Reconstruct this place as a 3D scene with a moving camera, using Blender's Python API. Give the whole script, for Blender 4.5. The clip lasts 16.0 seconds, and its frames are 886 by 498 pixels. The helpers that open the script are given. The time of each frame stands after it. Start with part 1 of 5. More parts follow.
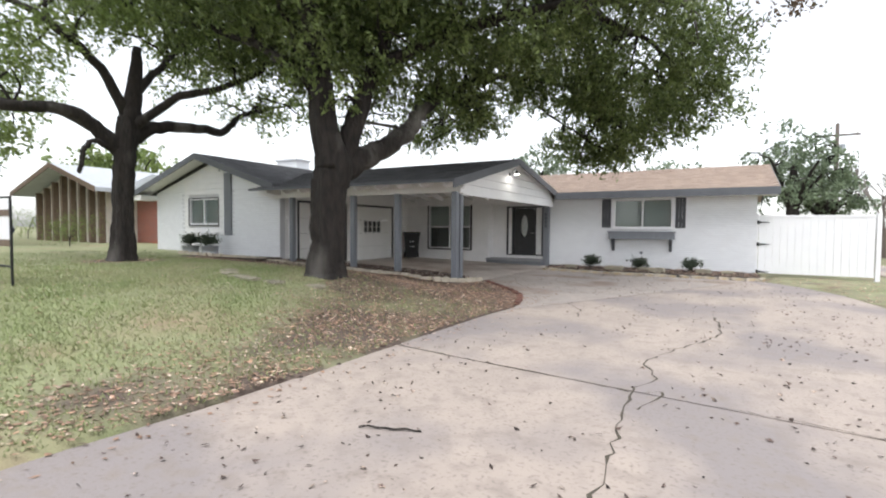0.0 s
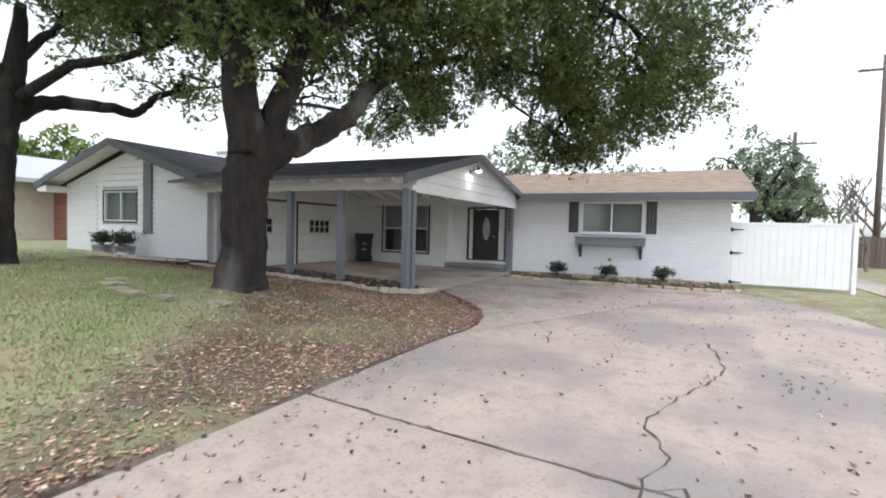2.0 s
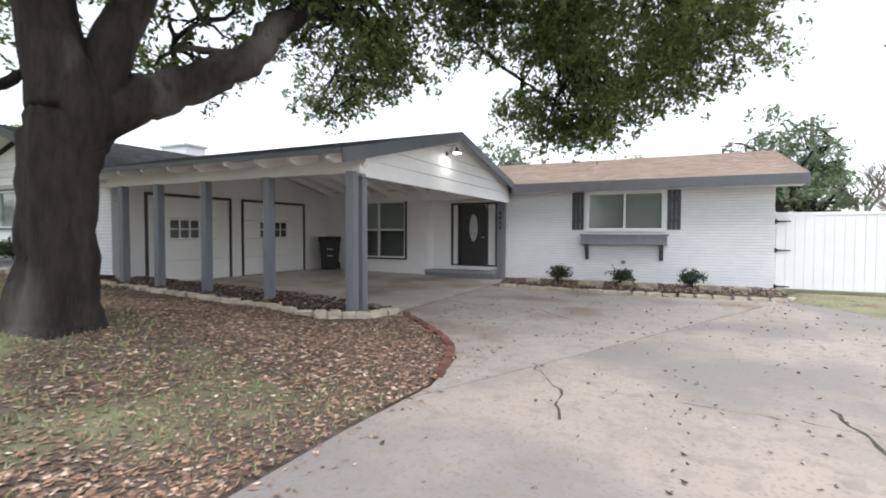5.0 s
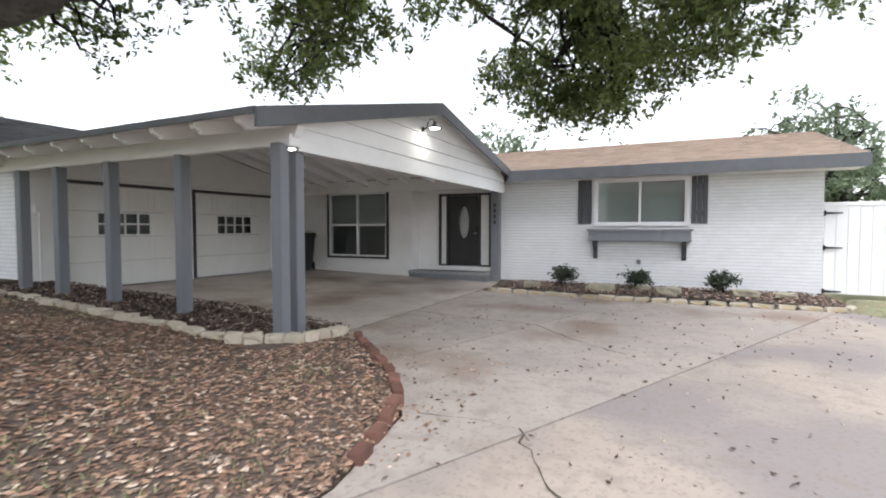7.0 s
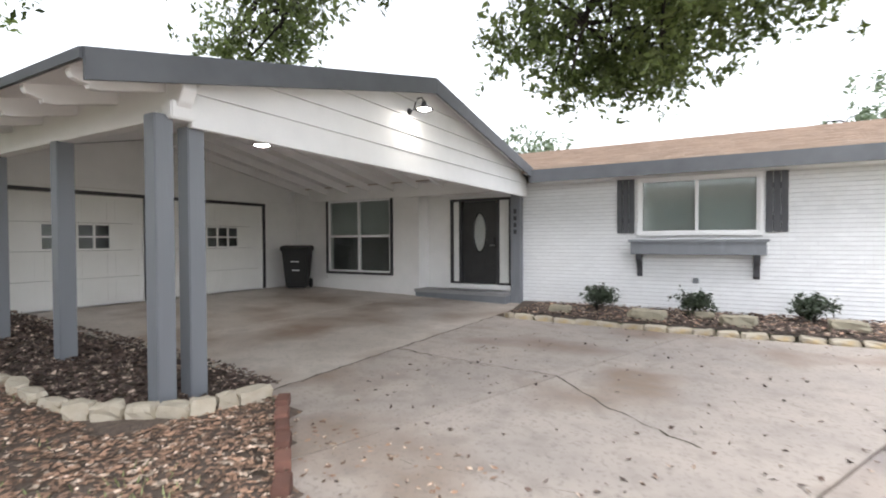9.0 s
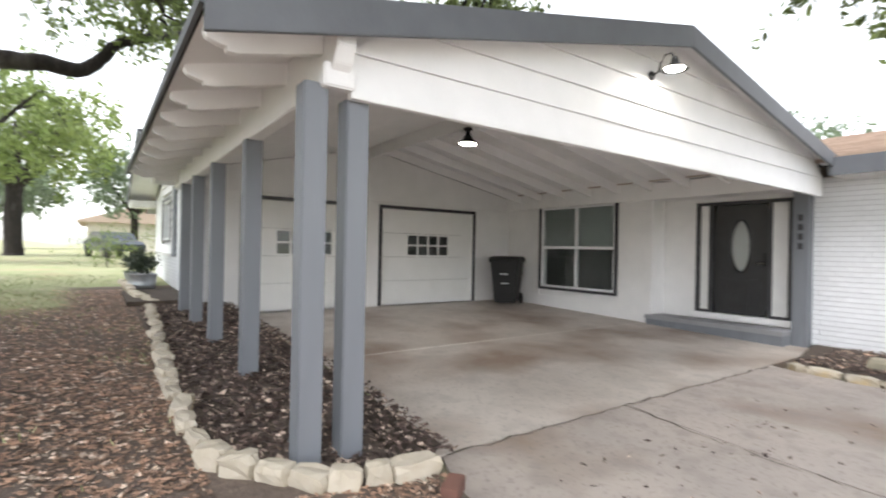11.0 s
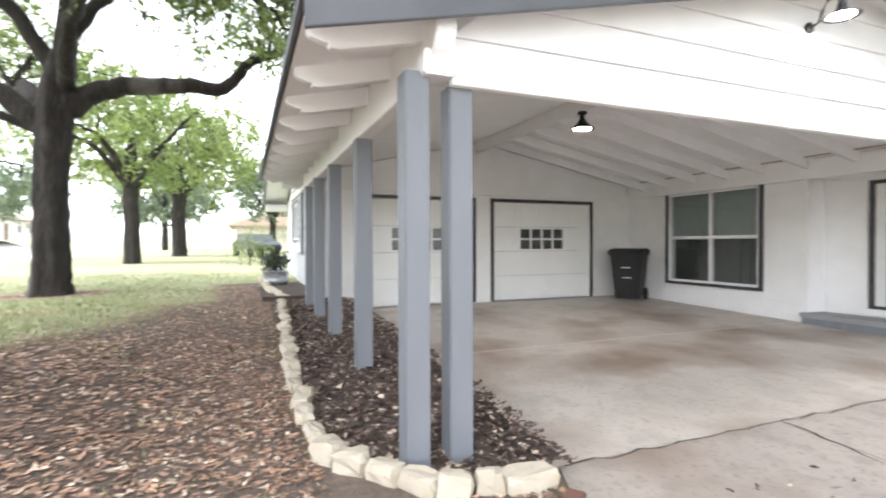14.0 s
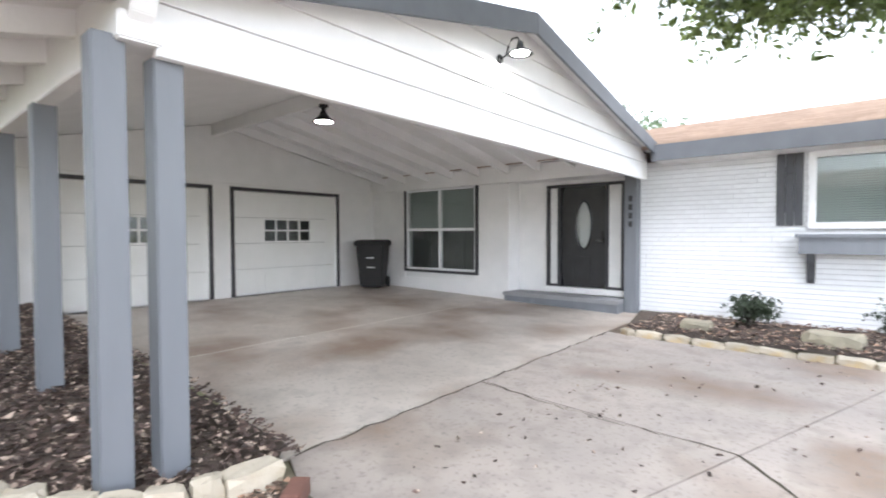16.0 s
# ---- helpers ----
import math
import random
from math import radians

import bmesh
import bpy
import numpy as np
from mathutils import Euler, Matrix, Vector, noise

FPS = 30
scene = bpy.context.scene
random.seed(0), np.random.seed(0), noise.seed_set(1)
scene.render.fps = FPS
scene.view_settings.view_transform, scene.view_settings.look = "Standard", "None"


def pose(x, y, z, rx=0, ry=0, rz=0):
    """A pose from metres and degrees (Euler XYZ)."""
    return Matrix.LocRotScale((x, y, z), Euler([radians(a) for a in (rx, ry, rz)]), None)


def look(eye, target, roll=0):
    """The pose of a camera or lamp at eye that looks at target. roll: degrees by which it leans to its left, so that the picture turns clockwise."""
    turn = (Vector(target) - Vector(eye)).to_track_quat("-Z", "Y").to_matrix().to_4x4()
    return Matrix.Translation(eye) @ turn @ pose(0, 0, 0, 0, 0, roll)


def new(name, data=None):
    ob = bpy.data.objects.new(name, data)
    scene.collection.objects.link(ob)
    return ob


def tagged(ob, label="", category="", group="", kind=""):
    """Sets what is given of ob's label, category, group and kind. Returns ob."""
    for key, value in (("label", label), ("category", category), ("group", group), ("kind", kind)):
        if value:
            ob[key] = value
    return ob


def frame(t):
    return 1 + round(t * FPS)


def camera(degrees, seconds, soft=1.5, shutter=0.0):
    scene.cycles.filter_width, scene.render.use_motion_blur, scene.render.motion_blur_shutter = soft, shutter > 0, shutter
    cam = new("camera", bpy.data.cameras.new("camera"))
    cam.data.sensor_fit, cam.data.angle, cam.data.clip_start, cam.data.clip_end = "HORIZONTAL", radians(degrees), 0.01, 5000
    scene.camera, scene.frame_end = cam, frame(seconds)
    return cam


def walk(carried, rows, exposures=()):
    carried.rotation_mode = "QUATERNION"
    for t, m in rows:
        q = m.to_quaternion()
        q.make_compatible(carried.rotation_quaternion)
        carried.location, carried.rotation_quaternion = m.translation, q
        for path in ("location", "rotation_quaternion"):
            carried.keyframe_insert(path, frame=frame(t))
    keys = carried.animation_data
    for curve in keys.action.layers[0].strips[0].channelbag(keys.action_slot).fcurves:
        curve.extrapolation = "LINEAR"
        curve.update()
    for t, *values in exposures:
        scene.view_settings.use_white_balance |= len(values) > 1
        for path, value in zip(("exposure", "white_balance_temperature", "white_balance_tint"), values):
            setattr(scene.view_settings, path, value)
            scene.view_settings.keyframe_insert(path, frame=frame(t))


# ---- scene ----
cam = camera(84.0, 16.0, soft=1.9, shutter=0.5)
PATH = [
    (0, (0.265, 0.679, 1.294), (-0.727, 2.414, 1.21), 0.4),
    (0.5, (0.156, 0.95, 1.297), (-0.798, 2.7, 1.137), 0.9),
    (1, (-0.018, 1.363, 1.347), (-0.921, 3.147, 1.319), 0.4),
    (1.5, (-0.169, 1.821, 1.342), (-1.026, 3.626, 1.261), 1.3),
    (2, (-0.305, 2.29, 1.347), (-1.163, 4.094, 1.268), 1.4),
    (2.5, (-0.475, 2.776, 1.373), (-1.322, 4.587, 1.307), 0.5),
    (3, (-0.565, 3.315, 1.37), (-1.423, 5.12, 1.313), 1.6),
    (3.5, (-0.701, 3.797, 1.367), (-1.58, 5.592, 1.313), 2.1),
    (4, (-0.884, 4.318, 1.384), (-1.72, 6.134, 1.316), 0.7),
    (4.2, (-0.917, 4.529, 1.364), (-1.765, 6.339, 1.302), 0.0),
    (6.3, (-1.425, 6.579, 1.225), (-2.308, 8.372, 1.138), 1.7),
    (6.5, (-1.452, 6.816, 1.237), (-2.344, 8.604, 1.16), 2.1),
    (7, (-1.495, 7.357, 1.234), (-2.361, 9.158, 1.153), -0.0),
    (7.5, (-1.544, 7.889, 1.263), (-2.479, 9.657, 1.224), 0.5),
    (8, (-1.674, 8.434, 1.189), (-2.619, 10.196, 1.145), -0.1),
    (8.2, (-1.67, 8.68, 1.202), (-2.609, 10.444, 1.139), -0.3),
    (10.3, (-2.514, 10.361, 1.262), (-3.886, 11.815, 1.279), 1.3),
    (10.5, (-2.59, 10.47, 1.252), (-4.054, 11.833, 1.214), 1.1),
    (11, (-2.833, 10.68, 1.256), (-4.468, 11.832, 1.259), 1.1),
    (11.5, (-2.968, 10.741, 1.25), (-4.757, 11.635, 1.237), 0.7),
    (12, (-3.002, 10.748, 1.252), (-4.899, 11.384, 1.237), 1.0),
    (12.5, (-3.015, 10.749, 1.252), (-4.961, 11.209, 1.237), 0.5),
    (13, (-3.026, 10.752, 1.242), (-4.986, 11.152, 1.213), -0.1),
    (13.5, (-3.016, 10.772, 1.248), (-4.946, 11.295, 1.228), -0.1),
    (14, (-2.991, 10.81, 1.251), (-4.846, 11.558, 1.229), -0.2),
    (14.5, (-2.962, 10.849, 1.256), (-4.695, 11.848, 1.238), -0.5),
    (15, (-2.924, 10.871, 1.257), (-4.519, 12.078, 1.226), -0.2),
    (15.5, (-2.877, 10.895, 1.257), (-4.323, 12.276, 1.213), -0.2),
    (16, (-2.857, 10.92, 1.251), (-4.143, 12.451, 1.191), -0.2),
]
walk(cam, [(t, look(eye, target, roll)) for t, eye, target, roll in PATH],
     exposures=[(0, 1.15, 6420, 10), (2, 1.08, 6270, 10), (4, 1.12, 6270, 10), (6.5, 1.25, 6330, 10), (8, 1.45, 6380, 10), (10.5, 1.9, 6500, 10), (11.5, 2.2, 6500, 10), (12.5, 2.55, 6450, 10), (13.5, 2.6, 6400, 10), (14.5, 2.55, 6300, 10), (16, 2.45, 6100, 10)])

# ---- light ----
world = bpy.data.worlds.new("overcast")
scene.world = world
world.use_nodes = True
wn, wl = world.node_tree.nodes, world.node_tree.links
sky = wn.new("ShaderNodeTexSky")
sky.sky_type, sky.sun_disc = "NISHITA", False
sky.sun_elevation, sky.sun_rotation = radians(63), radians(150)
sky.dust_density, sky.air_density, sky.ozone_density = 1.5, 1.0, 1.0
hsv = wn.new("ShaderNodeHueSaturation")
hsv.inputs["Saturation"].default_value = 0.2
wl.new(sky.outputs[0], hsv.inputs["Color"])
wl.new(hsv.outputs[0], wn["Background"].inputs[0])
wn["Background"].inputs[1].default_value = 0.15
sun = new("sun", bpy.data.lights.new("sun", "SUN"))
sun.data.energy, sun.data.angle, sun.data.color = 1.0, radians(40), (0.985, 0.99, 1)
sun.matrix_world = look((0, 0, 0), (-0.225, 0.395, -0.89))
tagged(sun, "soft overcast sun", "sun", kind="structure")


# ---- materials ----
def mat(name, a, b=None, scale=6.0, rough=0.7, bump=0.0, bscale=60.0, metal=0.0, wear=None, wscale=1.2, wlo=0.5, whi=0.62, per_object=0.0, island=0.0, coat=0.0, stretch=(1, 1, 1), speck=0.0):
    m = bpy.data.materials.new(name)
    m.use_nodes = True
    n, l = m.node_tree.nodes, m.node_tree.links
    p = n["Principled BSDF"]
    p.inputs["Roughness"].default_value, p.inputs["Metallic"].default_value = rough, metal
    p.inputs["Coat Weight"].default_value = coat
    tc = n.new("ShaderNodeTexCoord")
    mp = n.new("ShaderNodeMapping")
    mp.inputs["Scale"].default_value = stretch
    l.new(tc.outputs["Object"], mp.inputs[0])

    def tex(s, detail=5.0):
        t = n.new("ShaderNodeTexNoise")
        t.inputs["Scale"].default_value, t.inputs["Detail"].default_value = s, detail
        l.new(mp.outputs[0], t.inputs["Vector"])
        return t.outputs[0]

    def mix(f, c, d):
        x = n.new("ShaderNodeMix")
        x.data_type = "RGBA"
        for sock, val in ((x.inputs[0], f), (x.inputs[6], c), (x.inputs[7], d)):
            if isinstance(val, (tuple, float, int)):
                sock.default_value = (*val, 1) if isinstance(val, tuple) else val
            else:
                l.new(val, sock)
        return x.outputs[2]

    def ramp(f, lo, hi):
        r = n.new("ShaderNodeMapRange")
        r.inputs[1].default_value, r.inputs[2].default_value = lo, hi
        l.new(f, r.inputs[0])
        return r.outputs[0]

    col = mix(ramp(tex(scale), 0.3, 0.7), a, b or tuple(v * 0.86 for v in a))
    if wear:
        col = mix(ramp(tex(wscale, 8.0), wlo, whi), col, wear)
    if speck:
        col = mix(ramp(tex(speck, 9.0), 0.54, 0.8), col, tuple(v * 0.5 for v in a))
        col = mix(ramp(tex(speck * 0.17, 9.0), 0.5, 0.85), col, tuple(v * 0.62 for v in a))
    rnd = None
    if per_object:
        rnd, amount = n.new("ShaderNodeObjectInfo").outputs["Random"], per_object
    if island:
        rnd, amount = n.new("ShaderNodeNewGeometry").outputs["Random Per Island"], island
    if rnd:
        h = n.new("ShaderNodeHueSaturation")
        r = n.new("ShaderNodeMapRange")
        r.inputs[3].default_value, r.inputs[4].default_value = 1 - amount, 1 + amount
        l.new(rnd, r.inputs[0])
        l.new(r.outputs[0], h.inputs["Value"])
        l.new(col, h.inputs["Color"])
        col = h.outputs[0]
    l.new(col, p.inputs["Base Color"])
    if bump:
        bp = n.new("ShaderNodeBump")
        bp.inputs["Strength"].default_value, bp.inputs["Distance"].default_value = bump, 0.05 if bump == 1.0 else 0.01
        l.new(tex(bscale), bp.inputs["Height"])
        l.new(bp.outputs[0], p.inputs["Normal"])
    return m


WHITE = mat("white_paint", (0.8, 0.79, 0.79), (0.75, 0.745, 0.745), 3, 0.6, 0.15, 40, wear=(0.7, 0.69, 0.68), wscale=0.7, wlo=0.55, whi=0.85)
BRICKW = mat("white_painted_brick", (0.78, 0.79, 0.81), (0.74, 0.75, 0.77), 8, 0.65, 0.4, 70, per_object=0.03, wear=(0.7, 0.7, 0.7), wlo=0.58, whi=0.9)
BRICKJ = mat("white_painted_brick_joined", (0.78, 0.79, 0.81), (0.74, 0.75, 0.77), 8, 0.65, 0.4, 70, island=0.03, wear=(0.7, 0.7, 0.7), wlo=0.58, whi=0.9)
MORTAR = mat("painted_mortar", (0.62, 0.62, 0.64), None, 20, 0.85, 0.4, 90)
GREY = mat("blue_grey_paint", (0.18, 0.19, 0.212), (0.155, 0.165, 0.185), 5, 0.5, 0.15, 50, wear=(0.25, 0.265, 0.29), wscale=3, wlo=0.6, whi=0.8, stretch=(1, 1, 0.2))
FASCIA = mat("charcoal_fascia_paint", (0.115, 0.122, 0.135), (0.095, 0.1, 0.112), 4, 0.55, 0.1, 40)
DARK = mat("near_black_trim", (0.03, 0.03, 0.035), (0.045, 0.045, 0.05), 6, 0.45)
DOORP = mat("black_door_paint", (0.012, 0.012, 0.014), (0.02, 0.02, 0.022), 5, 0.35, 0.05, 60)
GDOOR = mat("garage_door_white", (0.8, 0.8, 0.79), (0.76, 0.76, 0.75), 3, 0.45, 0.05, 30)
CONC = mat("driveway_concrete", (0.43, 0.36, 0.31), (0.37, 0.31, 0.27), 1.3, 0.8, 0.35, 60, wear=(0.28, 0.245, 0.235), wscale=0.33, wlo=0.46, whi=0.56, per_object=0.05, speck=30)
SLABC = mat("carport_concrete", (0.58, 0.52, 0.465), (0.47, 0.415, 0.365), 1.0, 0.45, 0.25, 60, wear=(0.27, 0.195, 0.145), wscale=0.7, wlo=0.47, whi=0.66, speck=22)
CONC2 = mat("old_driveway_concrete", (0.44, 0.38, 0.335), (0.36, 0.315, 0.285), 1.4, 0.7, 0.35, 60, wear=(0.27, 0.2, 0.155), wscale=0.55, wlo=0.52, whi=0.66, per_object=0.05, speck=26)
STEPC = mat("step_concrete", (0.3, 0.3, 0.31), (0.24, 0.24, 0.25), 3, 0.75, 0.3, 50)
CRACK = mat("crack_dirt", (0.06, 0.05, 0.04), (0.1, 0.085, 0.06), 20, 0.95)
CAULK = mat("joint_filler", (0.72, 0.69, 0.63), None, 8, 0.8)
SHING = mat("grey_shingle", (0.105, 0.105, 0.11), (0.07, 0.07, 0.075), 14, 0.9, 0.6, 80, island=0.25)
SHINT = mat("tan_shingle", (0.42, 0.33, 0.27), (0.36, 0.28, 0.23), 14, 0.9, 0.5, 80, island=0.14)
BARK = mat("bark", (0.032, 0.025, 0.021), (0.012, 0.01, 0.009), 14, 0.95, 1.0, 22, wear=(0.13, 0.12, 0.108), wscale=0.8, wlo=0.56, whi=0.68, stretch=(1, 1, 0.3))
LEAF = mat("oak_leaf", (0.1, 0.14, 0.045), (0.165, 0.205, 0.07), 0.8, 0.45, island=0.5)
SHRUBL = mat("shrub_leaf", (0.025, 0.04, 0.022), (0.045, 0.06, 0.032), 0.8, 0.5, island=0.4)
LEAFL = mat("light_leaf", (0.15, 0.21, 0.06), (0.21, 0.26, 0.085), 0.7, 0.5, island=0.4)
LEAFR = mat("russet_leaf", (0.12, 0.06, 0.04), (0.09, 0.09, 0.045), 0.9, 0.6, island=0.4)
# leaf green paled so that distance haze sits in the colour
LEAFD = mat("haze_tinted_leaf", (0.16, 0.21, 0.13), (0.2, 0.25, 0.16), 0.6, 0.7, island=0.3)
DEADL = mat("fallen_leaf", (0.42, 0.255, 0.17), (0.15, 0.1, 0.076), 9.0, 0.8, island=0.6, wear=(0.6, 0.48, 0.38), wscale=14, wlo=0.56, whi=0.62)
MULCH = mat("mulch", (0.05, 0.034, 0.03), (0.12, 0.08, 0.065), 6, 0.9, island=0.6, wear=(0.46, 0.36, 0.29), wscale=16, wlo=0.55, whi=0.61)
SOIL = mat("bed_soil", (0.05, 0.036, 0.028), (0.08, 0.06, 0.045), 12, 0.95, 0.8, 40)
GRASS = mat("grass_blade", (0.19, 0.235, 0.09), (0.28, 0.28, 0.15), 0.9, 0.7, island=0.35)
LIME = mat("limestone", (0.5, 0.45, 0.37), (0.4, 0.34, 0.25), 5, 0.85, 0.8, 25, wear=(0.5, 0.36, 0.17), wscale=2.5, wlo=0.55, whi=0.7, per_object=0.12)
ROCKG = mat("field_rock", (0.34, 0.3, 0.22), (0.24, 0.22, 0.17), 5, 0.9, 0.8, 25, per_object=0.15)
REDBR = mat("red_brick", (0.2, 0.095, 0.07), (0.14, 0.07, 0.055), 6, 0.85, 0.4, 50, per_object=0.25)
REDBJ = mat("red_brick_joined", (0.32, 0.115, 0.07), (0.22, 0.08, 0.06), 4, 0.85, 0.4, 50, island=0.3)
BLACKP = mat("black_plastic", (0.006, 0.006, 0.007), (0.011, 0.011, 0.011), 8, 0.6, 0.1, 80)
IRON = mat("black_iron", (0.015, 0.015, 0.016), None, 8, 0.5, metal=0.4)
CHROME = mat("brushed_nickel", (0.55, 0.54, 0.52), None, 20, 0.3, metal=1.0)
ZINC = mat("galvanised_steel", (0.42, 0.44, 0.46), (0.34, 0.36, 0.38), 12, 0.4, metal=0.8, bump=0.1)
SHUT = mat("shutter_charcoal", (0.075, 0.078, 0.088), (0.06, 0.062, 0.07), 5, 0.6, 0.2, 60)
BLIND = mat("blind_slat", (0.55, 0.58, 0.56), (0.5, 0.53, 0.51), 3, 0.6)
CURTAIN = mat("sidelight_frost", (0.75, 0.75, 0.74), (0.68, 0.68, 0.68), 3, 0.4)
# grey that holds the dimness of unlit interiors in its colour
ROOMD = mat("dim_interior_tone", (0.2, 0.2, 0.2), None, 3, 0.9)
VINYL = mat("white_vinyl", (0.82, 0.82, 0.83), (0.78, 0.78, 0.8), 2, 0.35, 0.03, 20)
WOODP = mat("weathered_pole", (0.15, 0.12, 0.1), (0.1, 0.08, 0.07), 6, 0.9, 0.5, 30, stretch=(1, 1, 0.1))
BROWNW = mat("brown_slat", (0.17, 0.12, 0.085), (0.12, 0.085, 0.06), 5, 0.7)
CREAM = mat("cream_panel", (0.62, 0.58, 0.52), (0.55, 0.51, 0.46), 3, 0.7)
TANB = mat("tan_house_wall", (0.5, 0.34, 0.26), (0.44, 0.3, 0.23), 3, 0.8)
METALR = mat("pale_roof", (0.5, 0.52, 0.55), (0.44, 0.46, 0.49), 3, 0.6)
ASPH = mat("street_concrete", (0.58, 0.56, 0.53), (0.5, 0.48, 0.455), 3, 0.85, 0.3, 60, wear=(0.46, 0.44, 0.42), wscale=0.5)
TWIG = mat("bare_twig", (0.2, 0.17, 0.15), (0.14, 0.12, 0.11), 3, 0.9)
CARP = mat("car_paint", (0.03, 0.04, 0.06), None, 3, 0.3, coat=0.6)
BLUEP = mat("blue_plastic", (0.02, 0.12, 0.35), None, 3, 0.5)
TYRE = mat("tyre_rubber", (0.015, 0.015, 0.015), None, 8, 0.85)


def let_light_through(m, share):
    """Thin leaves pass part of the light that falls on their far side."""
    n, l = m.node_tree.nodes, m.node_tree.links
    p, out = n["Principled BSDF"], n["Material Output"]
    t, x = n.new("ShaderNodeBsdfTranslucent"), n.new("ShaderNodeMixShader")
    l.new(p.inputs["Base Color"].links[0].from_socket, t.inputs["Color"])
    x.inputs[0].default_value = share
    l.new(p.outputs[0], x.inputs[1])
    l.new(t.outputs[0], x.inputs[2])
    l.new(x.outputs[0], out.inputs["Surface"])


for leaf_m in (LEAF, LEAFL, LEAFR, LEAFD):
    let_light_through(leaf_m, 0.45)


def glass(name, tint, rough=0.03):
    m = bpy.data.materials.new(name)
    m.use_nodes = True
    p = m.node_tree.nodes["Principled BSDF"]
    p.inputs["Base Color"].default_value = (*tint, 1)
    p.inputs["Roughness"].default_value = rough
    p.inputs["Transmission Weight"].default_value = 1.0
    p.inputs["IOR"].default_value = 1.45
    return m


GLASS = glass("window_glass", (0.8, 0.86, 0.85))
FROST = glass("bevelled_glass", (0.85, 0.88, 0.88), 0.25)


def lamp_mat():
    m = bpy.data.materials.new("lit_bulb")
    m.use_nodes = True
    p = m.node_tree.nodes["Principled BSDF"]
    p.inputs["Emission Color"].default_value = (1, 0.95, 0.86, 1)
    p.inputs["Emission Strength"].default_value = 28
    return m


BULB = lamp_mat()


def ground_mat():
    m = mat("lawn_ground", (0.235, 0.265, 0.125), (0.3, 0.29, 0.18), 1.1, 0.95, 0.9, 45, wear=(0.3, 0.24, 0.15), wscale=0.8, wlo=0.52, whi=0.7)
    n, l = m.node_tree.nodes, m.node_tree.links
    p = n["Principled BSDF"]
    old = p.inputs["Base Color"].links[0].from_socket
    att = n.new("ShaderNodeAttribute")
    att.attribute_name = "litter"
    tc = n.new("ShaderNodeTexCoord")
    no = n.new("ShaderNodeTexNoise")
    no.inputs["Scale"].default_value, no.inputs["Detail"].default_value = 1.6, 8
    l.new(tc.outputs["Object"], no.inputs["Vector"])
    add = n.new("ShaderNodeMath")
    l.new(att.outputs["Fac"], add.inputs[0])
    l.new(no.outputs[0], add.inputs[1])
    r = n.new("ShaderNodeMapRange")
    r.inputs[1].default_value, r.inputs[2].default_value = 0.75, 1.15
    l.new(add.outputs[0], r.inputs[0])
    n2 = n.new("ShaderNodeTexNoise")
    n2.inputs["Scale"].default_value, n2.inputs["Detail"].default_value = 26, 6
    l.new(tc.outputs["Object"], n2.inputs["Vector"])
    dirt = n.new("ShaderNodeMix")
    dirt.data_type = "RGBA"
    dirt.inputs[6].default_value, dirt.inputs[7].default_value = (0.05, 0.038, 0.031, 1), (0.2, 0.15, 0.12, 1)
    l.new(n2.outputs[0], dirt.inputs[0])
    x = n.new("ShaderNodeMix")
    x.data_type = "RGBA"
    l.new(r.outputs[0], x.inputs[0])
    l.new(old, x.inputs[6])
    l.new(dirt.outputs[2], x.inputs[7])
    l.new(x.outputs[2], p.inputs["Base Color"])
    return m


LAWN = ground_mat()


# ---- mesh helpers ----
def bm_box(bm, x0, y0, z0, x1, y1, z1):
    v = [bm.verts.new((x, y, z)) for z in (z0, z1) for y in (y0, y1) for x in (x0, x1)]
    for f in ((0, 2, 3, 1), (4, 5, 7, 6), (0, 1, 5, 4), (2, 6, 7, 3), (0, 4, 6, 2), (1, 3, 7, 5)):
        bm.faces.new([v[i] for i in f])
    return v


def boxes(*items, bevel=0.0):
    bm = bmesh.new()
    for it in items:
        bm_box(bm, *it)
    if bevel:
        bmesh.ops.bevel(bm, geom=bm.edges[:], offset=bevel, segments=2, affect="EDGES")
    return bm


def prism(poly, axis, lo, hi, bevel=0.0):
    """A polygon of (u, v) pushed along an axis: x -> (y, z), y -> (x, z), z -> (x, y)."""
    def at(u, v, w):
        return {"x": (w, u, v), "y": (u, w, v), "z": (u, v, w)}[axis]
    bm = bmesh.new()
    a = [bm.verts.new(at(u, v, lo)) for u, v in poly]
    b = [bm.verts.new(at(u, v, hi)) for u, v in poly]
    bm.faces.new(a)
    bm.faces.new(b[::-1])
    for i in range(len(a)):
        j = (i + 1) % len(a)
        bm.faces.new((a[j], a[i], b[i], b[j]))
    bmesh.ops.recalc_face_normals(bm, faces=bm.faces[:])
    if bevel:
        bmesh.ops.bevel(bm, geom=bm.edges[:], offset=bevel, segments=2, affect="EDGES")
    return bm


def lathe(bm, profile, steps=20, centre=(0, 0, 0), turn=None):
    rings = []
    for r, z in profile:
        ring = []
        for i in range(steps):
            a = math.tau * i / steps
            p = Vector((r * math.cos(a), r * math.sin(a), z))
            if turn:
                p = turn @ p
            ring.append(bm.verts.new(p + Vector(centre)))
        rings.append(ring)
    for a, b in zip(rings, rings[1:]):
        for i in range(steps):
            j = (i + 1) % steps
            bm.faces.new((a[i], a[j], b[j], b[i]))
    bm.faces.new(rings[0][::-1])
    bm.faces.new(rings[-1])
    return bm


